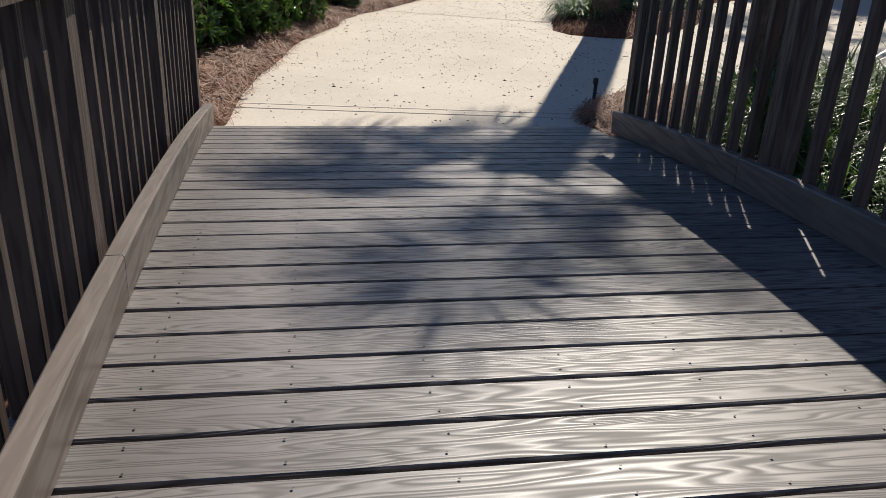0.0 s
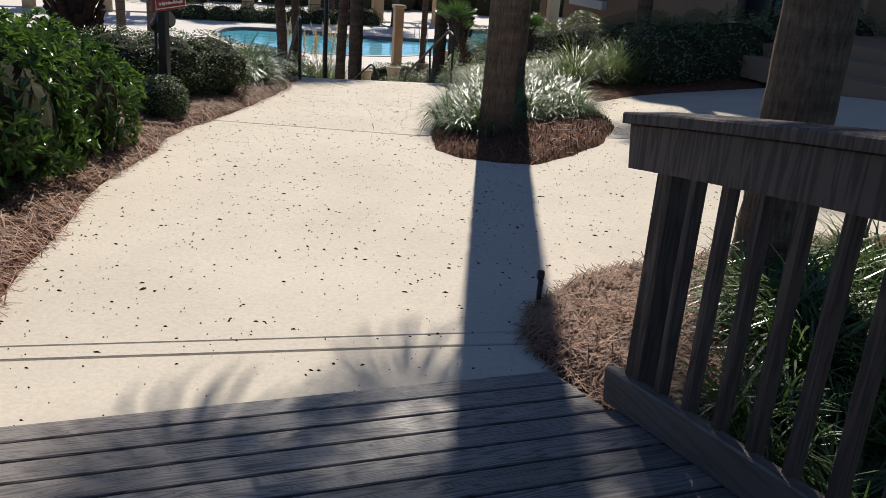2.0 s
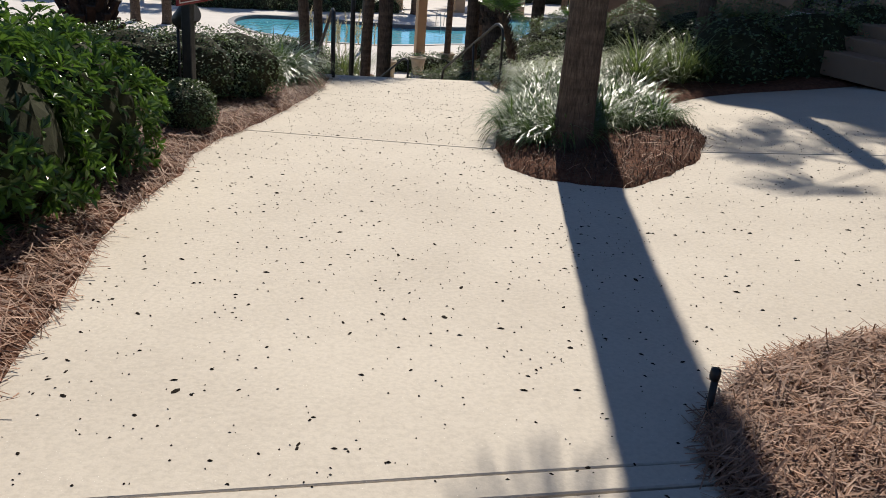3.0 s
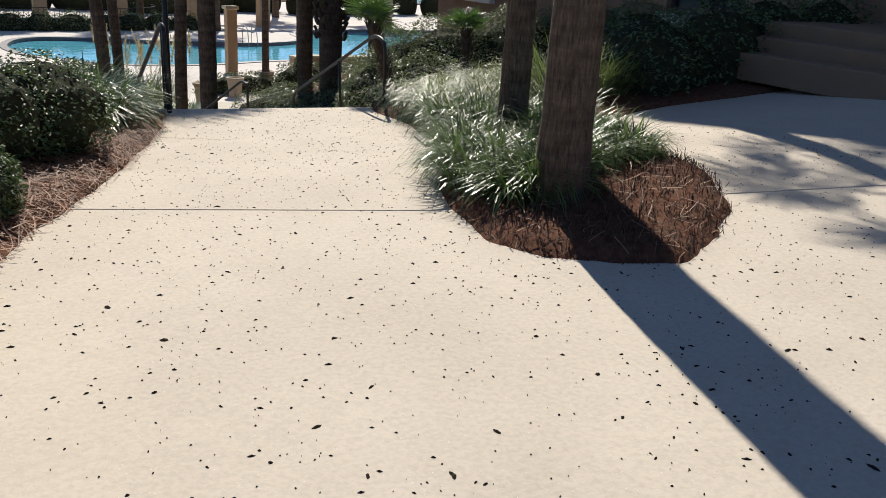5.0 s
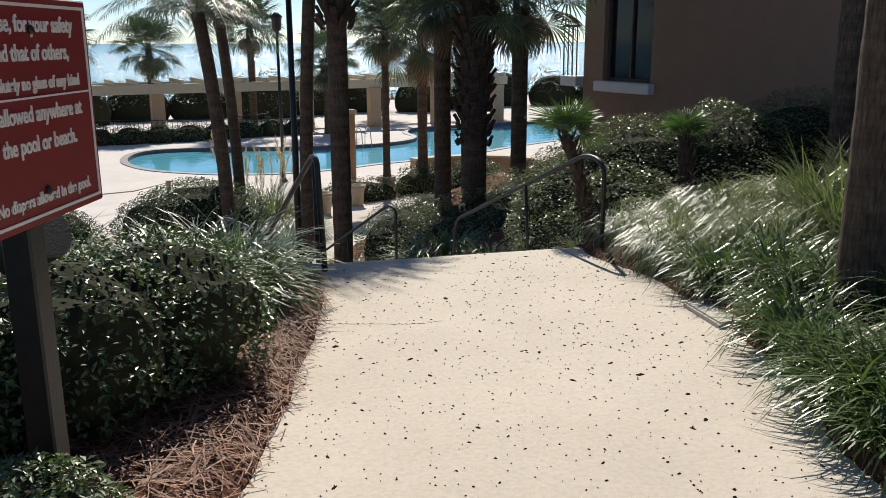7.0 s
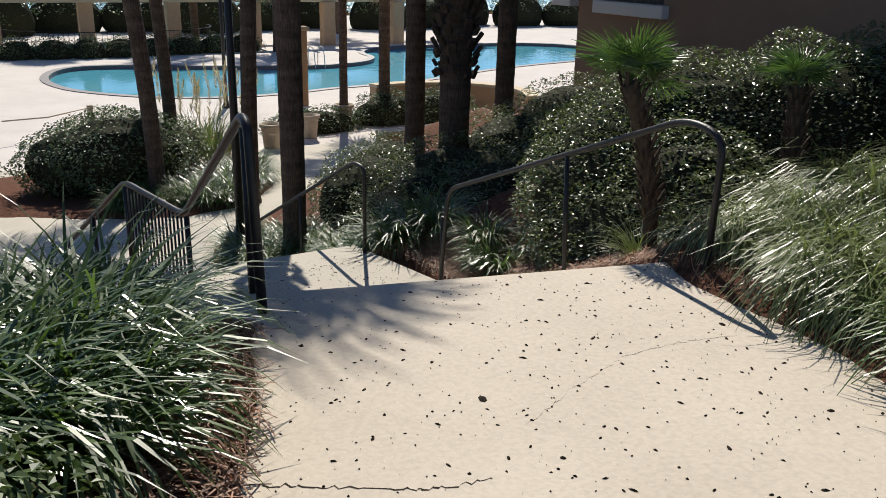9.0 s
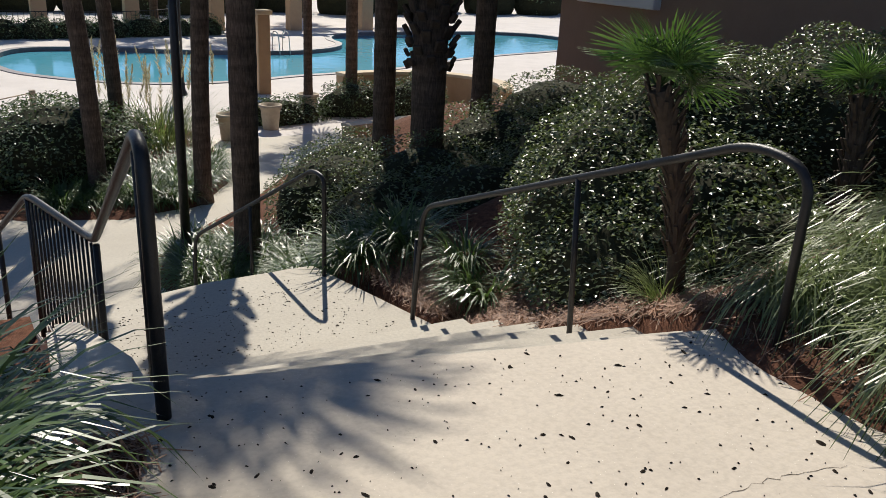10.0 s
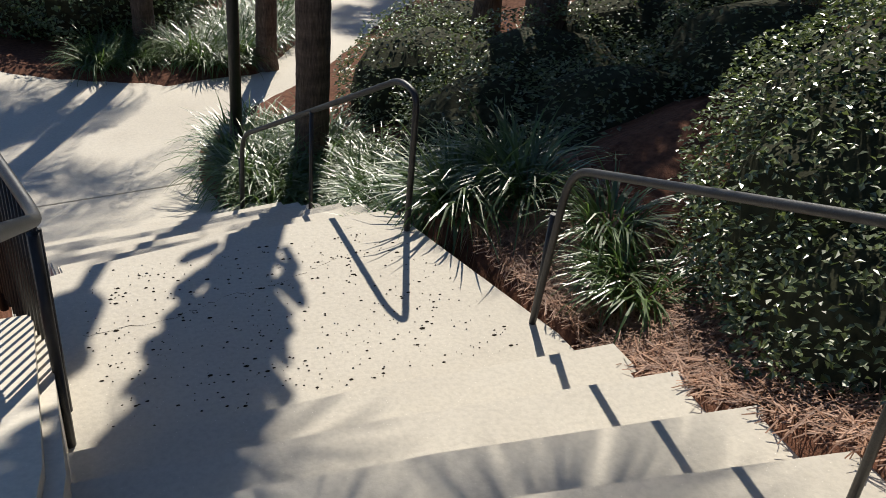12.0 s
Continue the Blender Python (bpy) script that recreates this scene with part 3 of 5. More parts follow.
def shrub(name, label, category, blobs, count, size, wide, mat, seed, group="", rough=0.12, whorl=0, spread=0.9, cup=0.25, rise=0.0):
    """A shrub or a hedge: a solid core coloured as inner shade and a skin of separate leaves."""
    rng = np.random.RandomState(seed)
    cx, cy = np.mean([b[0] for b in blobs]), np.mean([b[1] for b in blobs])
    ob = thing(name, (float(cx), float(cy), ground_at(cx, cy)), label, category, group)
    inv = ob.matrix_world.inverted()
    floor = lambda x, y: land(x, y) + 0.03
    pts, nrm = blob_points(blobs, count, rng, rough, 0.18, floor)
    if rise:
        nrm = nrm + np.array([0, 0, rise])
        nrm /= np.linalg.norm(nrm, axis=1, keepdims=True)
    if whorl:
        # leaves in rosettes at the twig ends
        pts = np.repeat(pts, whorl, 0)
        nr = np.repeat(nrm, whorl, 0)
        tip = nr + rng.normal(0, 0.25, nr.shape)
        tip[:, 2] += 0.5
        tip /= np.linalg.norm(tip, axis=1, keepdims=True)
        ra = rng.normal(0, 1, nr.shape)
        ra -= tip * np.sum(ra * tip, axis=1, keepdims=True)
        ra /= np.linalg.norm(ra, axis=1, keepdims=True)
        along = ra * 0.85 + tip * 0.55
        along /= np.linalg.norm(along, axis=1, keepdims=True)
        side = np.cross(tip, along)
        side /= np.linalg.norm(side, axis=1, keepdims=True) + 1e-9
        up = np.cross(along, side)
        n = len(pts)
        L, W = size * rng.uniform(0.7, 1.2, (n, 1)), wide * rng.uniform(0.8, 1.2, (n, 1))
        v = np.stack([pts, pts + along * L * 0.6 + side * W * 0.5 + up * W * 0.2, pts + along * L - up * L * 0.1, pts + along * L * 0.6 - side * W * 0.5 + up * W * 0.2], 1).reshape(-1, 3)
        i = np.arange(n)[:, None] * 4
        f = np.concatenate([np.concatenate([i, i + 1, i + 2], 1), np.concatenate([i, i + 2, i + 3], 1)], 0)
    else:
        v, f = leaf_cloud(pts, nrm, size, wide, rng, 0.0, cup, spread)
    o = np.array(ob.matrix_world.translation)
    tagged(part("foliage", mesh_from("foliage", (v - o).tolist(), f.tolist(), mat), mat, ob), kind="stuff")
    # solid lumps block the view through; their dark colour stands for shade within
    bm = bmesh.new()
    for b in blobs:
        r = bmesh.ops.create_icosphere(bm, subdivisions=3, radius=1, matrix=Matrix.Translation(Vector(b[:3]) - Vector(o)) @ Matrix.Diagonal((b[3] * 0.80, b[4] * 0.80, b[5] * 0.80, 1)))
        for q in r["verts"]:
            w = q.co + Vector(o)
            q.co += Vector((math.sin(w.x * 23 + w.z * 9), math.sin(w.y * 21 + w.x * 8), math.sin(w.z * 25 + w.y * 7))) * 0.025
    part("shade_core", bm, M_INNERSHADE, ob)
    return ob


def blades(count, length, width, lean, rng, spread=0.10, segs=5, stiff=1.0, comb=None):
    """A tuft of arching strap leaves."""
    a = rng.uniform(0, math.tau, count)
    r = spread * np.sqrt(rng.uniform(0, 1, count))
    root = np.stack([r * np.cos(a), r * np.sin(a), np.zeros(count)], 1)
    b = a + rng.normal(0, 0.6, count) if comb is None else comb + rng.normal(0, 0.75, count)
    L = length * rng.uniform(0.6, 1.15, count)
    tilt = np.clip(rng.normal(lean, 0.22, count), 0.05, 1.4)
    bend = rng.uniform(0.5, 1.5, count) / stiff
    W = width * rng.uniform(0.7, 1.2, count)
    verts = []
    p = root.copy()
    ang = tilt.copy()
    side = np.stack([-np.sin(b), np.cos(b), np.zeros(count)], 1)
    for s in range(segs + 1):
        k = s / segs
        w = W * (1 - k ** 2.2) * (0.7 + 0.6 * min(k * 3, 1)) * 0.5
        verts += [p - side * w[:, None], p + side * w[:, None]]
        d = np.stack([np.sin(ang) * np.cos(b), np.sin(ang) * np.sin(b), np.cos(ang)], 1)
        p = p + d * (L / segs)[:, None]
        ang = np.minimum(ang + bend * 1.5 / segs, 2.5)
    V = np.stack(verts, 1).reshape(-1, 3)
    m = 2 * (segs + 1)
    i = np.arange(count)[:, None] * m
    F = [np.concatenate([i + 2 * s, i + 2 * s + 1, i + 2 * s + 3, i + 2 * s + 2], 1) for s in range(segs)]
    return V, np.concatenate(F, 0)


def tuft_mesh(seed, count, length, width, lean, mat, spread=0.1, stiff=1.0, comb=None):
    v, f = blades(count, length, width, lean, np.random.RandomState(seed), spread, 5, stiff, comb)
    return mesh_from("blades", v.tolist(), f.tolist(), mat)


LIRI = [tuft_mesh(s, 190, 0.52, 0.0120, 0.50, M_LIRIOPE, 0.12, 0.72) for s in (1, 2, 3, 4)]
LONG = [tuft_mesh(s, 440, 1.0, 0.0105, 0.62, M_GRASS, 0.24, 0.5, 3.5) for s in (11, 12, 13)]
BROAD = [tuft_mesh(s, 190, 1.0, 0.013, 0.42, M_GRASS, 0.16, 1.1) for s in (21, 22)]


def tuft(meshes, x, y, size, rng, label, name="liriope_clump", group="clumps of liriope", category="plant", dz=0.0):
    turn = rng.uniform(0, 360) if meshes is not LONG else rng.uniform(-35, 35)
    ob = thing(name, pose(x, y, ground_at(x, y) - 0.02 + dz, 0, 0, turn) @ Matrix.Diagonal((size, size, size * rng.uniform(0.85, 1.1), 1)), label, category, group)
    tagged(part("foliage", meshes[rng.randint(len(meshes))], None, ob), kind="stuff")
    return ob


def bed_of(meshes, outline, gap, size, seed, label, name="liriope_clump", group="clumps of liriope", jitter=0.35):
    rng = np.random.RandomState(seed)
    xs, ys = [p[0] for p in outline], [p[1] for p in outline]
    y = min(ys)
    row = 0
    while y < max(ys):
        x = min(xs) + (row % 2) * gap * 0.5
        while x < max(xs):
            px, py = x + rng.uniform(-jitter, jitter) * gap, y + rng.uniform(-jitter, jitter) * gap
            if inside_by(outline, np.array([px]), np.array([py]))[0] > 0:
                tuft(meshes, px, py, size * rng.uniform(0.8, 1.2), rng, label, name, group)
            x += gap
        y += gap * 0.87
        row += 1


def fan_leaf(rng, radius=0.75, petiole=0.9, fingers=34, droop=0.35, bm=None):
    """One fan-shaped palm leaf on its stalk, pointing along +x from the origin."""
    v, f = [], []

    def add(pts, faces):
        o = len(v)
        v.extend(pts)
        f.extend([tuple(o + q for q in g) for g in faces])
    add([(0, -0.018, 0), (0, 0.018, 0), (petiole, 0.010, -0.05 * petiole), (petiole, -0.010, -0.05 * petiole), (0, 0, 0.025), (petiole, 0, -0.05 * petiole + 0.016)], [(0, 1, 2, 3), (0, 4, 5, 3), (1, 2, 5, 4)])
    c = np.array([petiole, 0, -0.05 * petiole])
    for k in range(fingers):
        a = math.radians(-128 + 256 * k / (fingers - 1)) + rng.uniform(-0.03, 0.03)
        L = radius * (1.0 - 0.22 * abs(a) / 2.2) * rng.uniform(0.88, 1.08)
        w = 0.030 * radius / 0.75
        d = np.array([math.cos(a), math.sin(a), 0])
        s = np.array([-math.sin(a), math.cos(a), 0])
        costa = -0.16 * max(0, math.cos(a))
        p = [c, c + d * L * 0.45 + np.array([0, 0, costa * 0.5 + 0.02]), c + d * L * 0.8 + np.array([0, 0, costa - droop * 0.10 * L]), c + d * L * (1.0 - 0.12 * droop) + np.array([0, 0, costa * 1.3 - droop * rng.uniform(0.25, 0.55) * L])]
        add([p[0] - s * w * 0.15, p[0] + s * w * 0.15, p[1] + s * w * 0.62 + np.array([0, 0, 0.012]), p[1] - s * w * 0.62 + np.array([0, 0, 0.012]), p[1], p[2] + s * w * 0.42, p[2] - s * w * 0.42, p[3]],
            [(0, 4, 3), (1, 2, 4), (3, 4, 6), (4, 2, 5), (4, 5, 6), (6, 5, 7)])
    return np.array([np.array(q, float) for q in v]), f


def crown_mesh(seed, leaves, radius, petiole, mat, low=-0.7, high=1.35, droop=0.5, also=()):
    rng = np.random.RandomState(seed)
    V, F = [], []
    for i in range(leaves + len(also)):
        small = also[i - leaves][2] if i >= leaves else 1.0
        v, f = fan_leaf(rng, radius * small * rng.uniform(0.85, 1.1), petiole * rng.uniform(0.8, 1.15), 30, droop * rng.uniform(0.6, 1.5))
        el = low + (high - low) * ((i + 0.5) / leaves) ** 0.8 + rng.uniform(-0.12, 0.12)
        az = i * 2.39996 + rng.uniform(-0.2, 0.2)
        if i >= leaves:
            az, el = also[i - leaves][:2]
        m = Euler((rng.uniform(-0.5, 0.5), -el, az)).to_matrix()
        o = len(V)
        V.extend((np.array(m) @ v.T).T.tolist())
        F.extend([tuple(o + q for q in g) for g in f])
    return mesh_from("crown", V, F, mat)


CROWNS = [crown_mesh(s, 32, 0.85, 1.05, M_FROND) for s in (31, 32, 33)]
THIN = [crown_mesh(36, 8, 0.85, 1.05, M_FROND, -0.6, 0.45, 0.5, ((2.17, -0.75, 0.62), (1.5, -0.55, 0.8))), crown_mesh(37, 8, 0.85, 1.0, M_FROND, -0.5, 0.5), crown_mesh(38, 12, 0.85, 0.9, M_FROND, -0.6, 0.6)]
UPRIGHT = crown_mesh(39, 20, 0.85, 1.15, M_FROND, -0.05, 1.25, 0.4)
SKIRT = crown_mesh(41, 9, 0.7, 0.8, M_DRY, -1.35, -0.9, 0.9)
SMALL = crown_mesh(51, 13, 0.55, 0.40, M_FAN, 0.25, 1.4, 0.12)


def trunk_bm(height, r0, r1, rng, bend=(0, 0), rings=34):
    pts, rad = [], []
    n = int(height / 0.10) + 2
    for i in range(n + 1):
        k = i / n
        pts.append((bend[0] * k * k, bend[1] * k * k, height * k))
        flare = 1 + 0.28 * math.exp(-k * height / 0.16)
        rad.append((r0 + (r1 - r0) * k) * flare * (1 + 0.007 * math.sin(i * 2.1) + rng.uniform(-0.006, 0.006)))
    bm = tube(pts, 0, 16, True, rad)
    for v in bm.verts:
        v.co += Vector((rng.uniform(-1, 1), rng.uniform(-1, 1), rng.uniform(-1, 1))) * 0.0025
    return bm


def palm(x, y, height, r0, r1, seed, label, base=None, bend=(0, 0), boots=0.0, skirt=True, size=1.0, crown=None, group="palm trees", stub=0.30):
    rng = np.random.RandomState(seed)
    z = ground_at(x, y) - 0.06 if base is None else base
    ob = thing("palm_tree", (x, y, z), label, "palm tree", group)
    part("trunk", trunk_bm(height, r0, r1, rng, bend), M_BARK, ob)
    if boots:
        bm = bmesh.new()
        n = int(boots * 52)
        for i in range(n):
            h = height - boots * (1 - i / n)
            k = h / height
            a = i * 2.39996
            r = r0 + (r1 - r0) * k
            m = pose(bend[0] * k * k, bend[1] * k * k, h) @ Matrix.Rotation(a, 4, "Z") @ pose(r + 0.03, 0, 0, 0, rng.uniform(18, 42), 0)
            box_bm(0.05, 0.11, stub * (0.45 + 0.75 * i / n) * rng.uniform(0.7, 1.3), m @ Matrix.Translation((0, 0, stub / 3)), 0.01, bm)
        tagged(part("shaggy_bark", bm, M_BOOT, ob, "dark stubs of cut leaves"), kind="stuff")
    top = pose(bend[0], bend[1], height) @ Matrix.Diagonal((size, size, size, 1))
    c = part("crown", crown or CROWNS[seed % 3], None, ob)
    c.matrix_local = top @ Matrix.Rotation(0 if crown else seed * 1.7, 4, "Z")
    if skirt:
        s = part("dry_leaves", SKIRT, None, ob, "hanging dry brown fronds")
        s.matrix_local = top @ Matrix.Rotation(seed * 0.9, 4, "Z")
    return ob


TERRACE_Z = -2.95
TRUNK = "sabal palm with a rough grey-brown trunk"
palm(3.335, 9.40, 6.0, 0.146, 0.138, 61, TRUNK + " in a mulch bed", size=0.95, crown=THIN[0], skirt=False)
palm(4.26, 11.12, 7.9, 0.115, 0.105, 62, "slender sabal palm standing in grassy planting", skirt=False, size=0.85, crown=THIN[2])
palm(4.72, 20.42, 6.7, 0.145, 0.15, 63, TRUNK + " beside the lower path", boots=2.7, stub=0.38, size=1.0, skirt=False, crown=UPRIGHT)
palm(5.12, 23.60, 5.6, 0.125, 0.115, 64, "slender leaning palm on the island bed", size=0.65, bend=(0.25, -0.1), crown=THIN[1], skirt=False)
palm(4.61, 26.85, 5.6, 0.12, 0.11, 66, "leaning sabal palm in dark shrubs", bend=(-0.3, 0.2), size=0.9, crown=THIN[0])
palm(7.17, 21.95, 3.9, 0.15, 0.145, 67, TRUNK + " rising from a dark hedge", size=0.75)
palm(7.20, 20.82, 3.75, 0.20, 0.24, 68, "stout palm with a shaggy trunk of old leaf bases", boots=2.4, stub=0.24, size=0.8, crown=THIN[2], skirt=False)
palm(8.76, 21.97, 3.5, 0.15, 0.145, 69, TRUNK + " close to the building", size=0.85)
palm(7.75, 14.15, 6.3, 0.12, 0.11, 81, "slender palm standing in the hedge by the building", size=0.85, crown=THIN[0], skirt=False)
palm(3.12, 5.42, 7.0, 0.165, 0.155, 79, "tall palm rising beside the footbridge railing", size=1.0)
palm(-0.55, 16.1, 4.6, 0.26, 0.26, 80, "stout shaggy palm standing behind the clipped hedge", boots=3.9, stub=0.4, size=1.1)
palm(-0.2, 40.9, 4.5, 0.19, 0.18, 84, TRUNK + " on the pool terrace", base=TERRACE_Z - 0.05, size=1.1)
palm(1.0, 40.3, 4.2, 0.19, 0.18, 85, TRUNK + " on the pool terrace", base=TERRACE_Z - 0.05, size=1.1)
palm(10.98, 31.12, 4.39, 0.15, 0.14, 70, TRUNK + " at the pool edge", base=TERRACE_Z - 0.05, size=1.05)
palm(2.09, 50.18, 4.31, 0.19, 0.18, 72, TRUNK + " beyond the pool", base=TERRACE_Z - 0.05, size=1.05)
palm(6.09, 51.38, 3.99, 0.18, 0.16, 73, TRUNK + " beyond the pool", base=TERRACE_Z - 0.05, size=1.05)
palm(10.72, 50.58, 4.95, 0.19, 0.16, 74, TRUNK + " beyond the pool", base=TERRACE_Z - 0.05, size=1.05)
palm(13.51, 47.39, 3.35, 0.20, 0.19, 75, TRUNK + " in a pool deck planting", base=TERRACE_Z - 0.05, size=1.05, boots=0.7)
palm(-1.66, 53.38, 4.47, 0.18, 0.16, 76, TRUNK + " beyond the pool", base=TERRACE_Z - 0.05, size=1.05)
palm(19.51, 54.98, 4.39, 0.19, 0.18, 77, TRUNK + " beyond the pool", base=TERRACE_Z - 0.05, size=1.05)
palm(25.1, 53.38, 5.19, 0.19, 0.18, 78, TRUNK + " beyond the pool", base=TERRACE_Z - 0.05, size=1.05)


def small_palm(x, y, stem, seed, size=1.0, lean=(0, 0), label="small fan palm with a stubby shaggy stem"):
    rng = np.random.RandomState(seed)
    ob = thing("fan_palm", (x, y, ground_at(x, y) - 0.04), label, "palm", "small fan palms")
    part("stem", trunk_bm(stem, 0.042, 0.05, rng, lean), M_BOOT, ob)
    bm = bmesh.new()
    for i in range(int(stem * 90)):
        h = stem * (0.25 + 0.75 * i / (stem * 90))
        m = pose(lean[0] * (h / stem) ** 2, lean[1] * (h / stem) ** 2, h) @ Matrix.Rotation(i * 2.39996, 4, "Z") @ pose(0.046, 0, 0, 0, rng.uniform(8, 40), 0)
        box_bm(0.010, 0.022, 0.11, m @ Matrix.Translation((0, 0, 0.04)), 0.003, bm)
    tagged(part("shaggy_bark", bm, M_BOOT, ob), kind="stuff")
    c = part("crown", SMALL, None, ob)
    c.matrix_local = pose(lean[0], lean[1], stem, 0, math.degrees(math.atan2(lean[0], stem)) * 1.4, seed * 40) @ Matrix.Diagonal((size, size, size, 1))


small_palm(5.06, 14.55, 1.16, 5, 0.44, (-0.30, 0.0))
small_palm(5.92, 14.25, 0.95, 6, 0.36, (-0.06, 0.0))


# hedges and shrubs beside the upper walk
shrub("shrub", "bright green shrub with whorled glossy leaves", "shrub",
      [(-1.25, 7.35, 0.32, 0.62, 0.70, 0.52), (-0.82, 8.25, 0.42, 0.68, 0.72, 0.60), (-0.38, 9.25, 0.32, 0.60, 0.62, 0.55), (-1.9, 8.0, 0.45, 0.9, 1.0, 0.62), (-2.2, 6.5, 0.40, 0.9, 0.9, 0.6), (-1.4, 9.4, 0.42, 0.9, 0.9, 0.58)], 7600, 0.086, 0.030, M_PITTO, 101, whorl=7)
shrub("shrub", "deep green shrub mass behind the walk", "shrub", [(-3.6, 9.0, 0.3, 1.3, 1.6, 0.9), (-2.4, 10.6, 0.2, 1.0, 0.9, 0.9), (-1.9, 12.6, 0.15, 0.95, 0.8, 1.0), (-1.1, 10.6, 0.22, 0.9, 0.8, 0.62), (-2.9, 13.6, 0.2, 1.3, 1.0, 1.1), (-3.9, 6.4, 0.3, 1.0, 1.6, 0.9)], 4600, 0.085, 0.032, M_PITTO, 102, whorl=6)
shrub("shrub", "small clipped round shrub in pine straw", "shrub", [(0.44, 10.45, 0.08, 0.24, 0.24, 0.26)], 4200, 0.026, 0.014, M_BOX, 103, rough=0.03)
shrub("hedge", "low clipped dark green hedge behind the sign", "hedge",
      [(-1.3, 11.15, 0.22, 0.75, 0.6, 0.56), (-0.6, 11.45, 0.18, 0.65, 0.5, 0.46), (0.0, 11.62, 0.19, 0.62, 0.50, 0.43), (0.50, 11.72, 0.19, 0.58, 0.48, 0.41), (0.98, 12.05, 0.15, 0.50, 0.46, 0.40), (-2.1, 11.2, 0.0, 0.7, 0.6, 0.55), (0.5, 12.3, -0.02, 0.6, 0.5, 0.4)], 34000, 0.034, 0.019, M_BOX, 104, rough=0.05)
bed_of(LIRI, [(0.5, 12.95), (1.25, 12.75), (1.56, 12.95), (1.76, 13.5), (1.95, 14.1), (1.98, 14.6), (0.9, 14.9), (0.3, 13.9)], 0.27, 1.18, 201, "arching green liriope clump at the walk's edge")

# planting in the bed with the palms
bed_of(LIRI, [(3.0, 9.72), (3.15, 9.45), (3.6, 9.65), (3.9, 9.75), (3.7, 10.6), (3.95, 11.35), (3.55, 11.05), (3.25, 10.45), (2.98, 9.98)], 0.24, 0.84, 202, "arching green liriope clump around a palm trunk")
bed_of(LIRI, [(3.75, 9.75), (4.35, 9.7), (4.6, 10.1), (4.85, 10.9), (4.4, 10.7), (3.9, 10.6)], 0.25, 0.82, 203, "arching green liriope clump in a mulch bed")
bed_of(LIRI, [(3.75, 11.2), (4.7, 10.8), (5.1, 11.3), (4.6, 12.2), (4.15, 12.3), (4.05, 11.8)], 0.27, 0.88, 205, "arching green liriope clump in a mulch bed")
bed_of(LONG, [(4.48, 12.5), (5.3, 12.15), (6.4, 12.7), (6.6, 13.9), (5.5, 14.05), (4.8, 13.75), (4.52, 13.2)], 0.30, 0.62, 204, "mound of long silvery arching grass", "grass_clump", "mounds of long grass")
bed_of(BROAD, [(5.6, 12.2), (6.8, 12.3), (6.9, 13.3), (5.8, 13.0)], 0.42, 0.72, 206, "clump of broad upright grass blades", "grass_clump", "clumps of broad grass", 0.3)
shrub("hedge", "tall rounded hedge of small glossy leaves", "hedge",
      [(5.72, 15.75, -0.72, 0.68, 0.8, 0.80), (5.85, 15.05, -0.62, 0.72, 0.7, 0.75), (5.44, 15.2, -0.85, 0.60, 0.8, 0.62), (5.62, 14.45, -0.55, 0.45, 0.5, 0.5), (6.1, 16.0, -0.62, 0.85, 0.9, 0.90), (6.7, 15.9, -0.42, 0.95, 0.95, 0.95), (7.5, 15.5, -0.25, 1.0, 0.9, 0.92), (8.5, 15.3, -0.15, 1.0, 0.9, 0.92), (9.6, 15.2, -0.1, 1.0, 0.9, 0.92)], 98000, 0.038, 0.023, M_VIB, 105, rough=0.06, rise=1.5)
shrub("hedge", "dark shaded shrubs along the building", "hedge", [(7.3, 12.75, 0.15, 0.8, 0.7, 0.75), (8.4, 12.7, 0.2, 0.9, 0.6, 0.85), (9.5, 12.9, 0.25, 0.9, 0.6, 0.9), (10.4, 12.7, 0.3, 0.7, 0.6, 0.9)], 12000, 0.06, 0.034, M_BOX, 115, rough=0.1)
shrub("hedge", "dark shaded hedge below the steps", "hedge",
      [(5.9, 19.4, -2.0, 0.9, 0.8, 0.85), (6.9, 20.2, -1.9, 1.2, 1.0, 0.9), (8.2, 20.6, -1.7, 1.3, 1.2, 0.95), (6.2, 21.2, -2.1, 1.0, 1.0, 0.8), (9.3, 20.8, -1.3, 1.1, 1.2, 0.9), (7.3, 22.6, -2.2, 1.2, 1.0, 0.75), (6.7, 18.7, -1.65, 1.0, 0.85, 0.8), (5.95, 18.1, -1.75, 0.75, 0.7, 0.6), (7.8, 18.5, -1.2, 1.0, 1.0, 0.9)], 52000, 0.046, 0.028, M_VIB, 106, rough=0.06, rise=1.0)
bed_of(LIRI, [(4.55, 17.6), (5.2, 17.3), (5.5, 18.5), (5.2, 20.2), (4.9, 21.4), (4.2, 21.3), (4.0, 20.4), (4.15, 19.3)], 0.32, 1.15, 207, "arching liriope clump beside the lower steps")
bed_of(LIRI, [(4.98, 16.35), (5.35, 16.3), (5.35, 17.0), (5.0, 17.0)], 0.27, 0.85, 208, "yellowing liriope clump beside the handrail")
bed_of(LIRI, [(2.9, 23.8), (3.9, 23.5), (4.9, 23.6), (5.6, 24.8), (6.2, 26.6), (5.3, 26.2), (4.5, 24.6), (3.4, 24.5)], 0.36, 1.15, 209, "arching liriope clump on the lower island bed")
shrub("shrub", "dense green shrub mound on the island bed", "shrub", [(3.5, 25.5, -2.1, 1.2, 1.1, 0.80), (2.8, 25.9, -2.25, 1.0, 1.0, 0.65), (4.25, 26.8, -2.3, 1.0, 1.1, 0.60), (3.6, 27.3, -2.35, 1.2, 1.2, 0.7)], 22000, 0.06, 0.034, M_BOX, 107, rough=0.08)
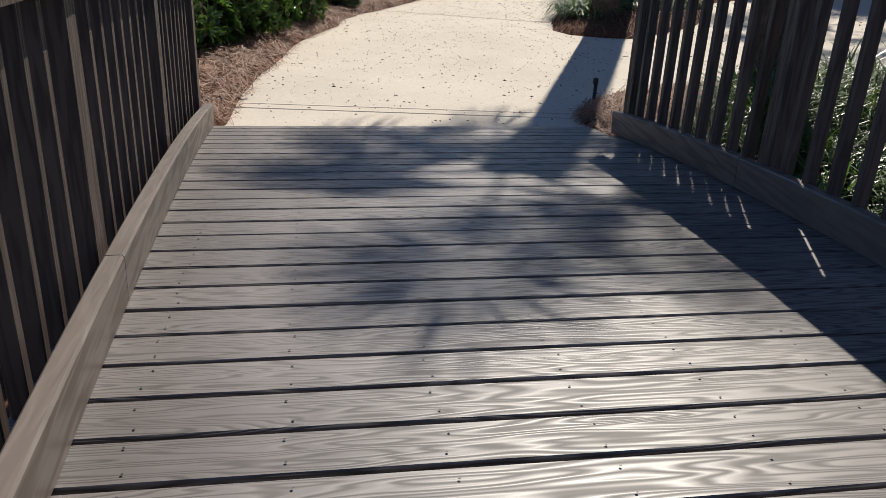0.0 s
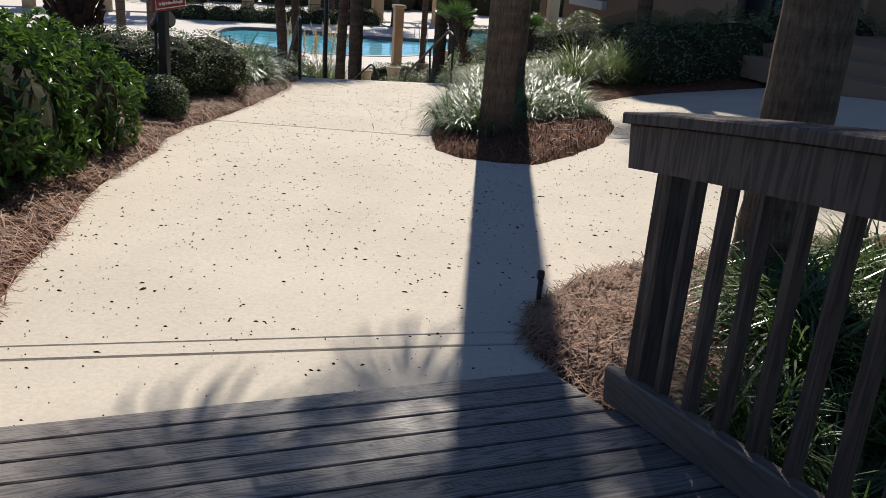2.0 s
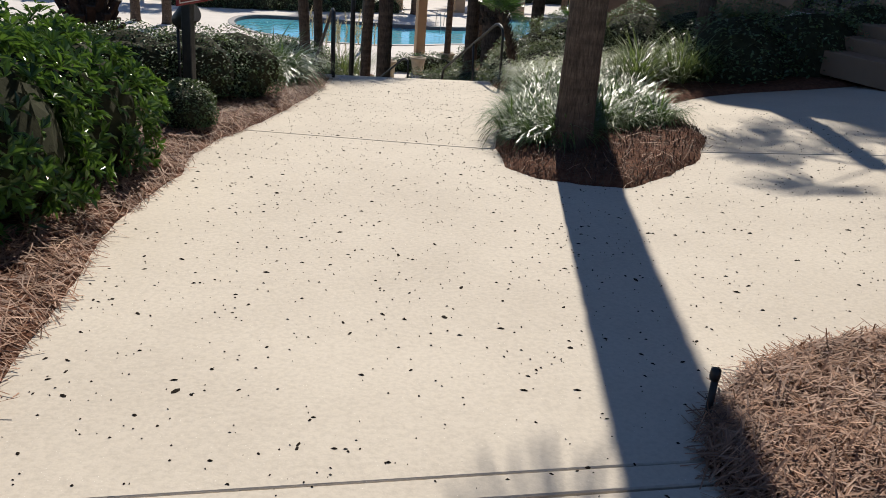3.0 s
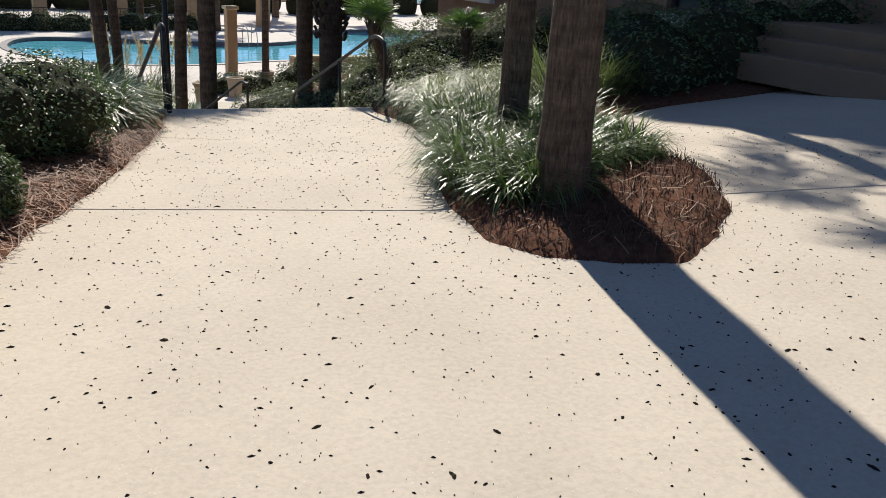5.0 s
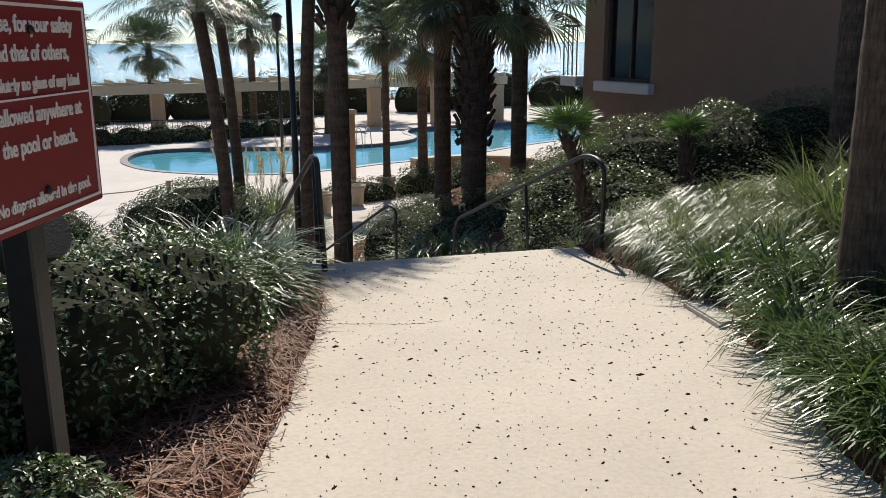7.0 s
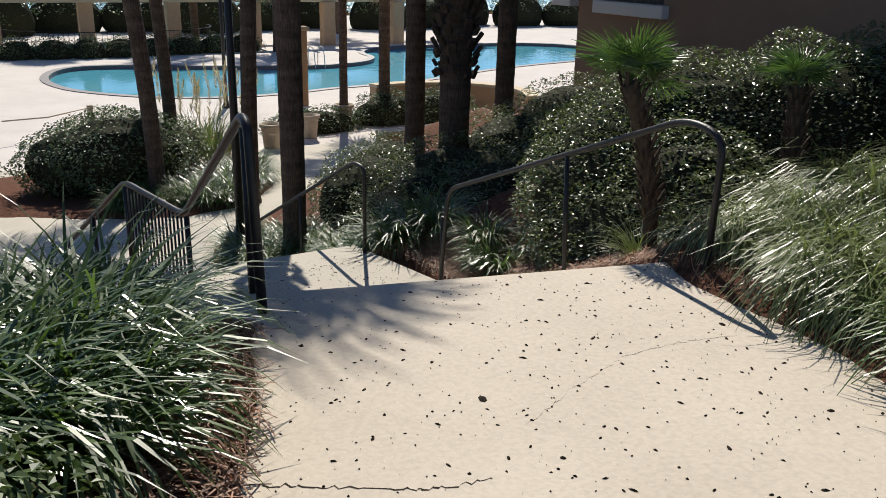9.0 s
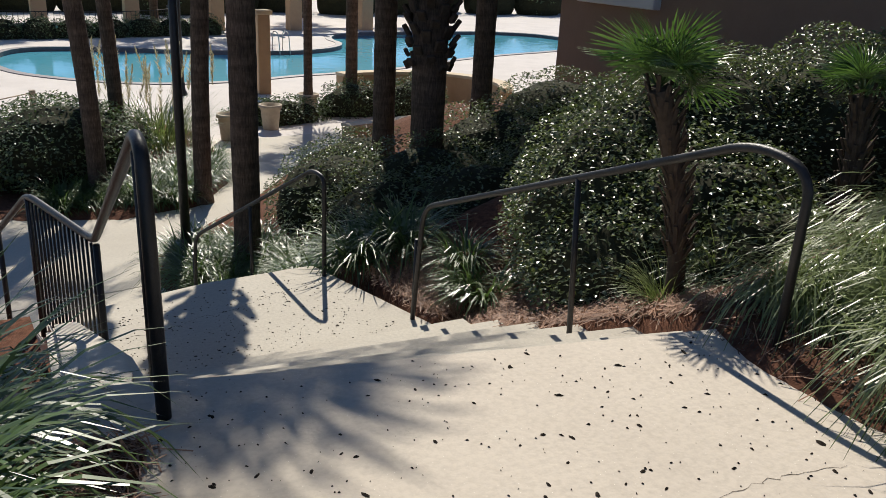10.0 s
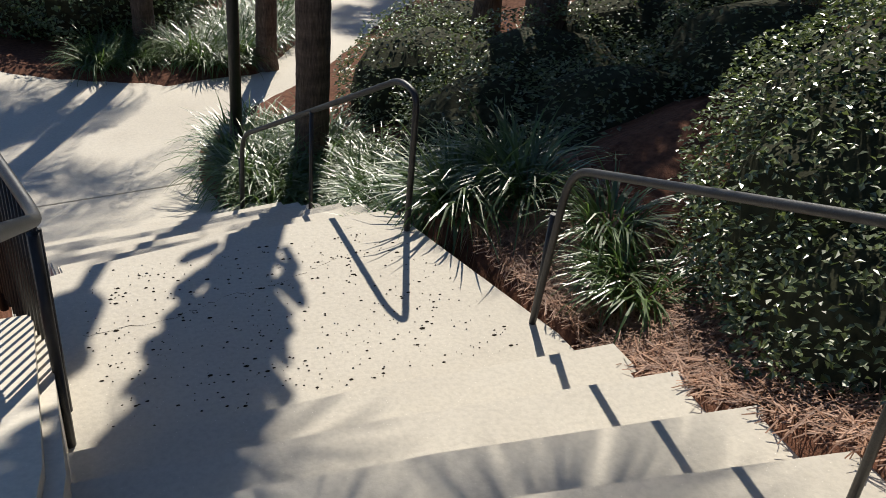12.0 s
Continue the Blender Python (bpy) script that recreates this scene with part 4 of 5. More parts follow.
shrub("shrub", "dark shrub near the lower path", "shrub", [(0.7, 26.0, -2.3, 0.95, 0.95, 0.55), (-0.75, 26.9, -2.45, 1.2, 1.1, 0.65)], 9000, 0.06, 0.034, M_BOX, 108)
shrub("shrub", "low shrub row beside the planters", "shrub", [(8.7, 30.3, -2.85, 1.3, 0.65, 0.48), (10.9, 30.7, -2.85, 1.2, 0.7, 0.72), (12.2, 30.2, -2.8, 0.96, 0.72, 0.8)], 12000, 0.07, 0.04, M_BOX, 109)

# planting by the footbridge
bed_of(LIRI, [(2.75, 5.0), (3.4, 5.4), (4.6, 5.3), (5.0, 3.6), (4.4, 2.0), (2.8, 1.6), (2.05, 3.2), (2.05, 4.4)], 0.33, 0.95, 210, "loose green liriope clump beside the footbridge")
shrub("shrub", "dark shrub beside the footbridge", "shrub", [(5.2, 4.6, 0.3, 0.9, 1.1, 0.7), (5.6, 2.6, 0.3, 1.2, 1.3, 0.9)], 2600, 0.08, 0.03, M_PITTO, 110, whorl=5)
shrub("shrub", "dark shrub below the footbridge", "shrub", [(-2.6, 3.6, 0.1, 1.0, 1.3, 0.8), (-2.6, 1.0, 0.0, 1.0, 1.5, 0.9)], 2200, 0.08, 0.03, M_PITTO, 111, whorl=5)

bed_of(BROAD, [(4.85, 14.1), (5.6, 14.1), (5.5, 14.7), (4.95, 14.75)], 0.4, 0.42, 216, "clump of short strap leaves by the handrail", "grass_clump", "clumps of broad grass", 0.3)

# pampas grass at the pool
pam = thing("pampas_grass", pose(5.55, 28.4, ground_at(5.55, 28.4) - 0.05) @ Matrix.Diagonal((0.82, 0.82, 0.82, 1)), "pampas grass with tall pale plumes", "grass")
part("blades", tuft_mesh(61, 700, 1.7, 0.016, 0.35, M_GRASS, 0.9, 1.2), None, pam)
rng = np.random.RandomState(5)
V, F = [], []
for i in range(34):
    x, y = rng.uniform(-1.4, 1.4), rng.uniform(-0.9, 0.9)
    h, a, ln = rng.uniform(1.7, 2.7), rng.uniform(0, math.tau), rng.uniform(0, 0.25)
    for k in range(46):
        t = k / 46
        c = np.array([x + ln * t * math.cos(a), y + ln * t * math.sin(a), h - 0.75 + 0.75 * t])
        b = rng.uniform(0, math.tau)
        w = 0.10 * math.sin(math.pi * min(1, t * 0.9 + 0.1)) + 0.012
        e = c + np.array([math.cos(b) * w, math.sin(b) * w, 0.10])
        o = len(V)
        s = np.array([-math.sin(b), math.cos(b), 0]) * 0.016
        V += [(c - s).tolist(), (c + s).tolist(), e.tolist()]
        F.append((o, o + 1, o + 2))
part("plumes", mesh_from("plumes", V, F, M_PLUME), None, pam, "feathery cream plumes")


# ---------------------------------------------------------------- iron handrails
def handrail(label, line, posts, radius=0.0175, bend=0.16, group="iron handrails"):
    """A bent iron bar on posts: line is the bar, posts are pairs of top and foot."""
    foot = posts[0][1]
    ob = thing("handrail", foot, label, "handrail", group)
    o = Vector(foot)
    part("bar", tube([p - o for p in rounded(line, bend)], radius, 12), M_IRON, ob)
    for top, base in posts:
        part("post", tube([Vector(base) - o - Vector((0, 0, 0.08)), Vector(top) - o], radius * 0.85, 10), M_IRON, ob)
    return ob


def along(a, b, k):
    return Vector(a) + (Vector(b) - Vector(a)) * k


hi, lo = Vector((4.36, 13.72, 0.46)), Vector((4.62, 16.40, -0.56))
handrail("black iron handrail beside the hedge and the steps",
         [(4.36, 13.42, -0.26), (4.34, 13.40, 0.46), (4.36, 13.66, 0.49), tuple(lo), (4.60, 16.46, LAND_Z)],
         [((4.35, 13.41, 0.30), (4.36, 13.42, -0.26)), (tuple(along(hi, lo, 0.36)), (4.50, 14.68, -0.75)), ((4.605, 16.45, -0.8), (4.60, 16.46, LAND_Z))])
handrail("black iron handrail beside the lower steps",
         [(4.36, 17.46, LAND_Z), (4.36, 17.46, -0.60), (4.33, 17.62, -0.58), (3.93, 19.62, -1.70), (3.92, 19.66, -2.48)],
         [((4.36, 17.46, -0.8), (4.36, 17.46, LAND_Z)), ((4.14, 18.55, -1.10), (4.14, 18.55, -1.95)), ((3.92, 19.66, -1.9), (3.92, 19.66, -2.48))])

left = handrail("black iron guard rail with thin pickets beside the steps",
                [(2.36, 14.02, -0.33), (2.39, 14.22, 0.50), (2.40, 14.34, 0.52), (2.56, 16.45, -0.53), (2.33, 17.40, -0.50), (2.05, 19.5, -1.60), (2.05, 19.6, -2.45)],
                [((2.39, 14.28, 0.48), (2.40, 14.30, -0.33)), ((2.545, 16.30, -0.5), (2.545, 16.30, LAND_Z)), ((2.33, 17.40, -0.52), (2.33, 17.40, LAND_Z)), ((2.19, 18.45, -1.05), (2.19, 18.45, -2.0))], 0.0225, 0.14)
o = Vector(left.matrix_world.translation)
for k in range(17):
    a = along((2.56, 16.42, -0.55), (2.33, 17.38, -0.53), k / 16)
    part("picket", tube([Vector((a.x, a.y, LAND_Z + 0.06)) - o, a - o], 0.008, 6), M_IRON, left)
handrail("black iron handrail along the far side of the lower path", [(1.0, 22.9, -2.58), (1.0, 22.95, -1.75), (-0.6, 24.4, -1.9), (-0.6, 24.45, -2.6)],
         [((1.0, 22.95, -2.0), (1.0, 22.9, -2.58)), ((-0.6, 24.42, -2.0), (-0.6, 24.45, -2.6))])

lamp = thing("lamp_post", (4.16, 20.89, ground_at(4.16, 20.89)), "slim black iron lamp post beside the lower path", "lamp post")
part("pole", tube([(0, 0, -0.1), (0, 0, 4.6)], 0.045, 14, True, [0.055, 0.042]), M_IRON, lamp)
part("base", lathe([(0.12, -0.05), (0.12, 0.05), (0.075, 0.12), (0.06, 0.3), (0.05, 0.34)], 18), M_IRON, lamp)
part("lantern", lathe([(0.05, 4.55), (0.14, 4.65), (0.16, 4.95), (0.20, 5.0), (0.03, 5.15)], 12), M_IRON, lamp)
far = copy_thing(lamp, pose(7.6, 34.2, TERRACE_Z))
far["label"] = "slim black iron lamp post near the pool"


# ---------------------------------------------------------------- red notice
def writing(text, size, mat, parent, at, name="lettering"):
    cu = bpy.data.curves.new(name, "FONT")
    cu.body, cu.size, cu.align_x, cu.align_y, cu.extrude, cu.offset = text, size, "CENTER", "CENTER", 0.0015, 0.0012
    tmp = bpy.data.objects.new(name, cu)
    me = bpy.data.meshes.new_from_object(tmp)
    bpy.data.objects.remove(tmp)
    me.materials.clear()
    me.materials.append(mat)
    ob = part(name, me, mat, parent)
    ob.matrix_local = at
    return ob


SB, SR = Vector((0.40, 10.42, 0.90)), Vector((0.70, 10.98, 0.88))
turn = math.degrees(math.atan2(SR.y - SB.y, SR.x - SB.x))
W = (SR - SB).length
H = 0.56
mid = (SB + SR) / 2
notice = thing("notice_board", (mid.x, mid.y, ground_at(mid.x, mid.y)), "red notice board with white lettering on a black post", "sign")
gz = ground_at(mid.x, mid.y)
face = pose(0, 0, 0.89 - gz + H / 2, 90, 0, turn)
bd = part("board", box_bm(W, H, 0.022, None, 0.004), M_SIGNRED, notice, "red painted board")
bd.matrix_local = face
bm = bmesh.new()
for sx, sy, cx, cy in ((W - 0.035, 0.008, 0, H / 2 - 0.022), (W - 0.035, 0.008, 0, -H / 2 + 0.022), (0.008, H - 0.052, W / 2 - 0.022, 0), (0.008, H - 0.052, -W / 2 + 0.022, 0), (W - 0.06, 0.005, 0, 0.036)):
    box_bm(sx, sy, 0.003, pose(cx, cy, 0.0128), 0, bm)
fr = part("border", bm, M_SIGNWHITE, notice, "thin white border line")
fr.matrix_local = face
for text, size, cy in (("Please, for your safety", 0.056, 0.212), ("and that of others,", 0.056, 0.143), ("absolutely no glass of any kind", 0.043, 0.069), ("is allowed anywhere at", 0.056, -0.005),
                       ("the pool or beach.", 0.056, -0.079), ("No diapers allowed in the pool.", 0.042, -0.216)):
    writing(text, size, M_SIGNWHITE, notice, face @ Matrix.Translation((0, cy, 0.0125)) @ Matrix.Diagonal((0.90, 1, 1, 1)))
post = part("post", box_bm(0.08, 0.08, 1.6, None, 0.006), M_IRON, notice, "black square post")
post.matrix_local = pose(0, 0, 0, 0, 0, turn) @ pose(0.0, 0.07, 0.45)
for k in (-1, 1):
    bolt = part("bolt", lathe([(0.012, 0), (0.012, 0.006), (0.006, 0.010)], 10), M_IRON, notice)
    bolt.matrix_local = face @ Matrix.Translation((0, k * 0.2, 0.011))

# spotlight at the foot of the hedge
spot = thing("garden_spotlight", (0.43, 11.3, ground_at(0.43, 11.3)), "black garden spotlight on a short stake", "light")
sp = part("housing", lathe([(0.04, 0), (0.075, 0.02), (0.10, 0.20), (0.094, 0.21)], 20), M_IRON, spot)
sp.matrix_local = pose(0, 0, 0.72, 55, 0, 40)
part("stake", tube([(0, 0, -0.1), (0, 0, 0.76)], 0.014, 8), M_IRON, spot)

stake = thing("garden_stake", (1.99, 5.62, ground_at(1.99, 5.62)), "short dark irrigation stake in pine straw", "stake")
part("riser", tube([(0, 0, -0.1), (0.004, 0, 0.17)], 0.013, 10), M_IRON, stake)
part("nozzle", lathe([(0.017, 0.165), (0.020, 0.18), (0.018, 0.205), (0.008, 0.21)], 12), M_IRON, stake)


# ---------------------------------------------------------------- building
def house():
    b = thing("building", (10.5, 17.0, 0.0), "brown stucco building in deep shade", "building")
    o = Vector((10.5, 17.0, 0.0))
    face_x, top = 10.9, 11.0
    # the long wall with two window openings and a doorway, built of panels round the openings
    openings = [(20.9, 22.35, 0.56, 2.9), (14.45, 16.0, 0.62, 2.9)]
    edges = sorted({12.9, 23.0, *[q[0] for q in openings], *[q[1] for q in openings]})
    for a, c in zip(edges, edges[1:]):
        hit = [q for q in openings if q[0] <= a and c <= q[1]]
        spans = [(-3.2, top)] if not hit else [(-3.2, hit[0][2]), (hit[0][3], top)]
        for z0, z1 in spans:
            m = Matrix.Translation(Vector((face_x + 0.15, (a + c) / 2, (z0 + z1) / 2)) - o)
            part("wall", box_bm(0.3, c - a, z1 - z0, m), M_STUCCO, b)
    for y0, y1, z0, z1 in openings:
        w = part("window", box_bm(0.02, y1 - y0, z1 - z0, Matrix.Translation(Vector((face_x + 0.16, (y0 + y1) / 2, (z0 + z1) / 2)) - o)), M_GLASS, b, "dark window pane")
        bm = bmesh.new()
        for cy, cz, sy, sz in (((y0 + y1) / 2, z0 + 0.03, y1 - y0, 0.06), ((y0 + y1) / 2, z1 - 0.03, y1 - y0, 0.06), (y0 + 0.03, (z0 + z1) / 2, 0.06, z1 - z0 - 0.12), (y1 - 0.03, (z0 + z1) / 2, 0.06, z1 - z0 - 0.12), ((y0 + y1) / 2, (z0 + z1) / 2, 0.05, z1 - z0 - 0.12)):
            box_bm(0.06, sy, sz, Matrix.Translation(Vector((face_x + 0.13, cy, cz)) - o), 0.006, bm)
        part("frame", bm, M_RAIL, w)
        part("sill", box_bm(0.20, y1 - y0 + 0.24, 0.20, Matrix.Translation(Vector((face_x - 0.04, (y0 + y1) / 2, z0 - 0.105)) - o), 0.012), M_WHITE, w, "pale stone window sill")
    part("wall", box_bm(14, 0.3, 14.2, Matrix.Translation(Vector((18.2, 22.85, 3.9)) - o)), M_STUCCO, b)
    part("wall", box_bm(14, 0.3, 11.5, Matrix.Translation(Vector((18.2, 13.05, 5.25)) - o)), M_STUCCO, b)
    part("wall", box_bm(0.3, 8.6, 11.5, Matrix.Translation(Vector((11.5, 8.6, 5.25)) - o)), M_STUCCO, b)
    part("wall", box_bm(14, 0.3, 11.5, Matrix.Translation(Vector((18.4, 4.2, 5.25)) - o)), M_STUCCO, b)
    part("roof", box_bm(14.3, 18.9, 0.3, Matrix.Translation(Vector((18.06, 13.53, 11.16)) - o), 0.02), M_STUCCO, b)
    part("downpipe", tube([Vector((11.28, 11.2, 0.3)) - o, Vector((11.28, 11.2, 10.9)) - o], 0.045, 10), M_RAIL, b)
    # balcony rail on the pool side
    bal = part("balcony", box_bm(1.2, 0.55, 0.2, Matrix.Translation(Vector((11.3, 23.275, 0.52)) - o), 0.01), M_WHITE, b, "pale balcony slab")
    rail = part("balcony_rail", box_bm(0.05, 0.55, 0.05, Matrix.Translation(Vector((10.76, 23.275, 1.62)) - o)), M_IRON, b)
    bar = box_bm(0.02, 0.02, 0.98)
    for k in range(4):
        ob = part("baluster", bar if k == 0 else shared, M_IRON, rail)
        shared = ob.data
        ob.matrix_local = Matrix.Translation(Vector((10.76, 23.06 + k * 0.155, 1.11)) - o)
    for k in range(3):
        bm = box_bm(3.2 - 0.36 * k, 4.7, 0.30, Matrix.Translation(Vector((9.85 + 0.18 * k, 10.2, 0.31 + 0.16 * k)) - o), 0.012)
        part("entry_step", bm, M_STUCCO, b, "shaded concrete entry step")


house()

# ---------------------------------------------------------------- pool terrace
POOL = [(4.1, 49.4), (4.6, 46.2), (5.9, 44.4), (7.6, 42.9), (9.6, 42.2), (12.0, 42.3), (14.5, 43.2), (18.0, 43.4), (22.3, 45.6), (26.0, 47.0), (31.0, 48.0), (35.0, 50.0), (35.5, 55.0), (32.5, 57.0), (28.9, 57.2),
        (25.5, 57.2), (23.0, 56.9), (21.4, 55.9), (20.6, 54.2), (20.6, 52.6), (19.6, 51.0), (17.8, 50.1), (16.2, 49.9), (13.3, 50.4), (10.0, 51.8), (7.2, 52.9), (5.2, 52.6)]


def smooth_outline(poly, times=2):
    for _ in range(times):
        poly = [q for a, b in zip(poly, poly[1:] + poly[:1]) for q in ((a[0] * 0.75 + b[0] * 0.25, a[1] * 0.75 + b[1] * 0.25), (a[0] * 0.25 + b[0] * 0.75, a[1] * 0.25 + b[1] * 0.75))]
    return poly


POOL = smooth_outline(POOL)
TUB = [(8.6 + 3.4 * math.cos(a) * 1.25, 61.0 + 2.2 * math.sin(a)) for a in np.linspace(0, math.tau, 40, endpoint=False)]


def offset(poly, d):
    out = []
    n = len(poly)
    for i in range(n):
        a, b = Vector(poly[i - 1]), Vector(poly[(i + 1) % n])
        t = (b - a).normalized()
        out.append((poly[i][0] + t.y * d, poly[i][1] - t.x * d))
    return out


def sheet_with_holes(rect, holes, z):
    """A flat sheet with openings, filled between its edges."""
    bm = bmesh.new()
    edges = []
    for loop in [rect, *holes]:
        vs = [bm.verts.new((x, y, z)) for x, y in loop]
        edges += [bm.edges.new((a, b)) for a, b in zip(vs, vs[1:] + vs[:1])]
    bmesh.ops.triangle_fill(bm, use_beauty=True, use_dissolve=False, edges=edges)
    bmesh.ops.recalc_face_normals(bm, faces=bm.faces)
    for f in bm.faces:
        if f.normal.z < 0:
            f.normal_flip()
    return bm


before_terrace = set(bpy.data.objects)
terrace = thing("pavement", (0, 0, 0), "pale sunlit pool terrace", "pool terrace", kind="structure")
part("slab", sheet_with_holes([(-60, 33.2), (75, 33.2), (75, 82), (-60, 82)], [POOL, TUB], -3.985), M_POOLDECK, terrace)
for name, outline, label in (("swimming_pool", POOL, "free-form swimming pool of clear blue water"), ("hot_tub", TUB, "round spa pool of blue water behind a fence")):
    p = thing(name, (outline[0][0], outline[0][1], -4.0), label, "pool")
    p.matrix_world = Matrix()
    part("water", prism(outline, -5.2, -4.14), M_WATER, p)
    outer = offset(outline, 0.34)
    bm = bmesh.new()
    rings = [[bm.verts.new((x, y, z)) for x, y in loop] for loop, z in ((outline, -4.3), (outline, -3.955), (outer, -3.955), (outer, -4.05))]
    n = len(outline)
    for a, b in zip(rings, rings[1:]):
        for k in range(n):
            bm.faces.new((a[k], a[(k + 1) % n], b[(k + 1) % n], b[k]))
    bmesh.ops.recalc_face_normals(bm, faces=bm.faces)
    part("coping", bm, M_COPING, p, "dark stone coping")


def pot(x, y, label, palm_in=False):
    z = -3.985
    b = thing("planter", (x, y, z), label, "planter", "stone planters on the terrace")
    part("bowl", lathe([(0.21, 0), (0.22, 0.04), (0.26, 0.48), (0.28, 0.58), (0.32, 0.60), (0.32, 0.68), (0.275, 0.69), (0.26, 0.60)], 28), M_TERRA, b)
    part("soil", lathe([(0.255, 0.50), (0.255, 0.60)], 20), M_SOIL, b)


pot(9.97, 34.17, "round cast-stone planter on the terrace")
pot(11.63, 35.51, "round cast-stone planter with a slim palm")
pot(8.51, 33.23, "round cast-stone planter on the terrace")
palm(11.63, 35.51, 5.2, 0.13, 0.12, 91, "slim palm growing from a stone planter", base=-3.42, size=0.95)

pillar = thing("pillar", (11.69, 39.6, -3.985), "tan stucco pillar with a capped top", "pillar")
part("shaft", box_bm(0.42, 0.42, 2.6, Matrix.Translation((0, 0, 1.3)), 0.02), M_TAN, pillar)
part("cap", box_bm(0.56, 0.56, 0.14, Matrix.Translation((0, 0, 2.67)), 0.02), M_CREAM, pillar)
pl2 = copy_thing(pillar, pose(8.75 + 3.2, 31.2, -3.8))


def low_wall(points, z0, z1, thick=0.35):
    w = thing("garden_wall", (points[0][0], points[0][1], z0), "curved tan stucco garden wall with a pale cap", "garden wall")
    w.matrix_world = Matrix()
    n = [Vector(p) for p in points]
    s = [((n[min(i + 1, len(n) - 1)] - n[max(i - 1, 0)]).normalized()) for i in range(len(n))]
    a = [tuple(p + Vector((-t.y, t.x)) * thick / 2) for p, t in zip(n, s)]
    b = [tuple(p - Vector((-t.y, t.x)) * thick / 2) for p, t in zip(n, s)]
    part("wall", prism(a + b[::-1], z0 - 0.3, z1), M_TAN, w)
    a = [tuple(p + Vector((-t.y, t.x)) * (thick / 2 + 0.05)) for p, t in zip(n, s)]
    b = [tuple(p - Vector((-t.y, t.x)) * (thick / 2 + 0.05)) for p, t in zip(n, s)]
    part("cap", prism(a + b[::-1], z1, z1 + 0.09), M_CREAM, w)


low_wall([(14.2 + 3.2 * math.cos(t), 34.2 + 2.6 * math.sin(t)) for t in np.linspace(-0.6, 1.9, 16)], -3.95, -3.0)
low_wall([(11.06, 31.6), (13.0, 31.9), (16.5, 32.4)], -3.985, -3.5)

# pergola across the far side
perg = thing("pergola", (0, 58, -4.0), "cream pergola on square tan columns beyond the pool", "pergola")
for k in range(9):
    c = part("column", box_bm(0.72, 0.72, 2.5, Matrix.Translation((0, 0, 1.25)), 0.02), M_TAN, perg)
    c.matrix_local = pose(-6.0 + k * 4.4, 1.6 - abs(k - 3) * 0.2, 0)
part("beam", box_bm(37.5, 0.45, 0.55, Matrix.Translation((11.5, 1.2, 2.75)), 0.03), M_CREAM, perg)
part("beam", box_bm(37.5, 0.45, 0.55, Matrix.Translation((11.5, 4.2, 2.75)), 0.03), M_CREAM, perg)
for k in range(30):
    r = part("rafter", box_bm(0.16, 4.4, 0.22, None, 0.01), M_CREAM, perg)
    r.matrix_local = pose(-6.5 + k * 1.25, 2.7, 3.14)

fence = thing("fence", (8.6, 57.9, -3.985), "low black iron fence round the spa pool", "fence")
for k in range(70):
    a = math.pi * (0.95 + 1.1 * k / 69)
    q = part("picket", tube([(5.4 * math.cos(a), 3.1 + 3.4 * math.sin(a), 0), (5.4 * math.cos(a), 3.1 + 3.4 * math.sin(a), 1.1)], 0.012, 5), M_IRON, fence)
part("rail", tube([(5.4 * math.cos(a), 3.1 + 3.4 * math.sin(a), 1.08) for a in np.linspace(math.pi * 0.95, math.pi * 2.05, 40)], 0.02, 6), M_IRON, fence)
shrub("hedge", "low dark hedge in front of the spa fence", "hedge", [(2.0 + 1.6 * k, 56.9 - 0.5 * math.sin(k * 0.5), -3.8, 1.1, 0.8, 0.85) for k in range(9)], 16000, 0.11, 0.06, M_BOX, 120)
shrub("hedge", "tall dark shrubs closing the terrace", "hedge", [(-22 + 4.2 * k, 70.0 + 1.2 * math.sin(k * 1.9), -3.2, 2.8, 1.8, 2.1 + 0.5 * math.sin(k * 2.3)) for k in range(20)], 34000, 0.2, 0.11, M_BOX, 121, rough=0.2)


def lounger(x, y, turn, first=[]):
    if first:
        return copy_thing(first[0], pose(x, y, -3.985, 0, 0, turn))
    ob = thing("sun_lounger", pose(x, y, -3.985, 0, 0, turn), "pale sling sun lounger on the pool terrace", "sun lounger", "sun loungers round the pool")
    part("seat", box_bm(0.65, 1.3, 0.05, pose(0, 0.65, 0.36), 0.01), M_LOUNGE, ob)
    part("backrest", box_bm(0.65, 0.75, 0.05, pose(0, 1.55, 0.58, 38), 0.01), M_LOUNGE, ob)
    for px, py in ((-0.29, 0.1), (0.29, 0.1), (-0.29, 1.2), (0.29, 1.2)):
        part("leg", tube([(px, py, 0), (px, py, 0.35)], 0.02, 8), M_WHITE, ob)
    first.append(ob)
    return ob


for k in range(7):
    lounger(-8 + k * 3.0 + 0.4 * math.sin(k * 3), 66.3, 180 + 10 * math.sin(k))
lounger(12.4, 38.4, -20)
lounger(15.2, 39.4, -25)
for k in range(8):
    lounger(18 + k * 1.9, 61.5 + 0.3 * math.sin(k * 2), 175)

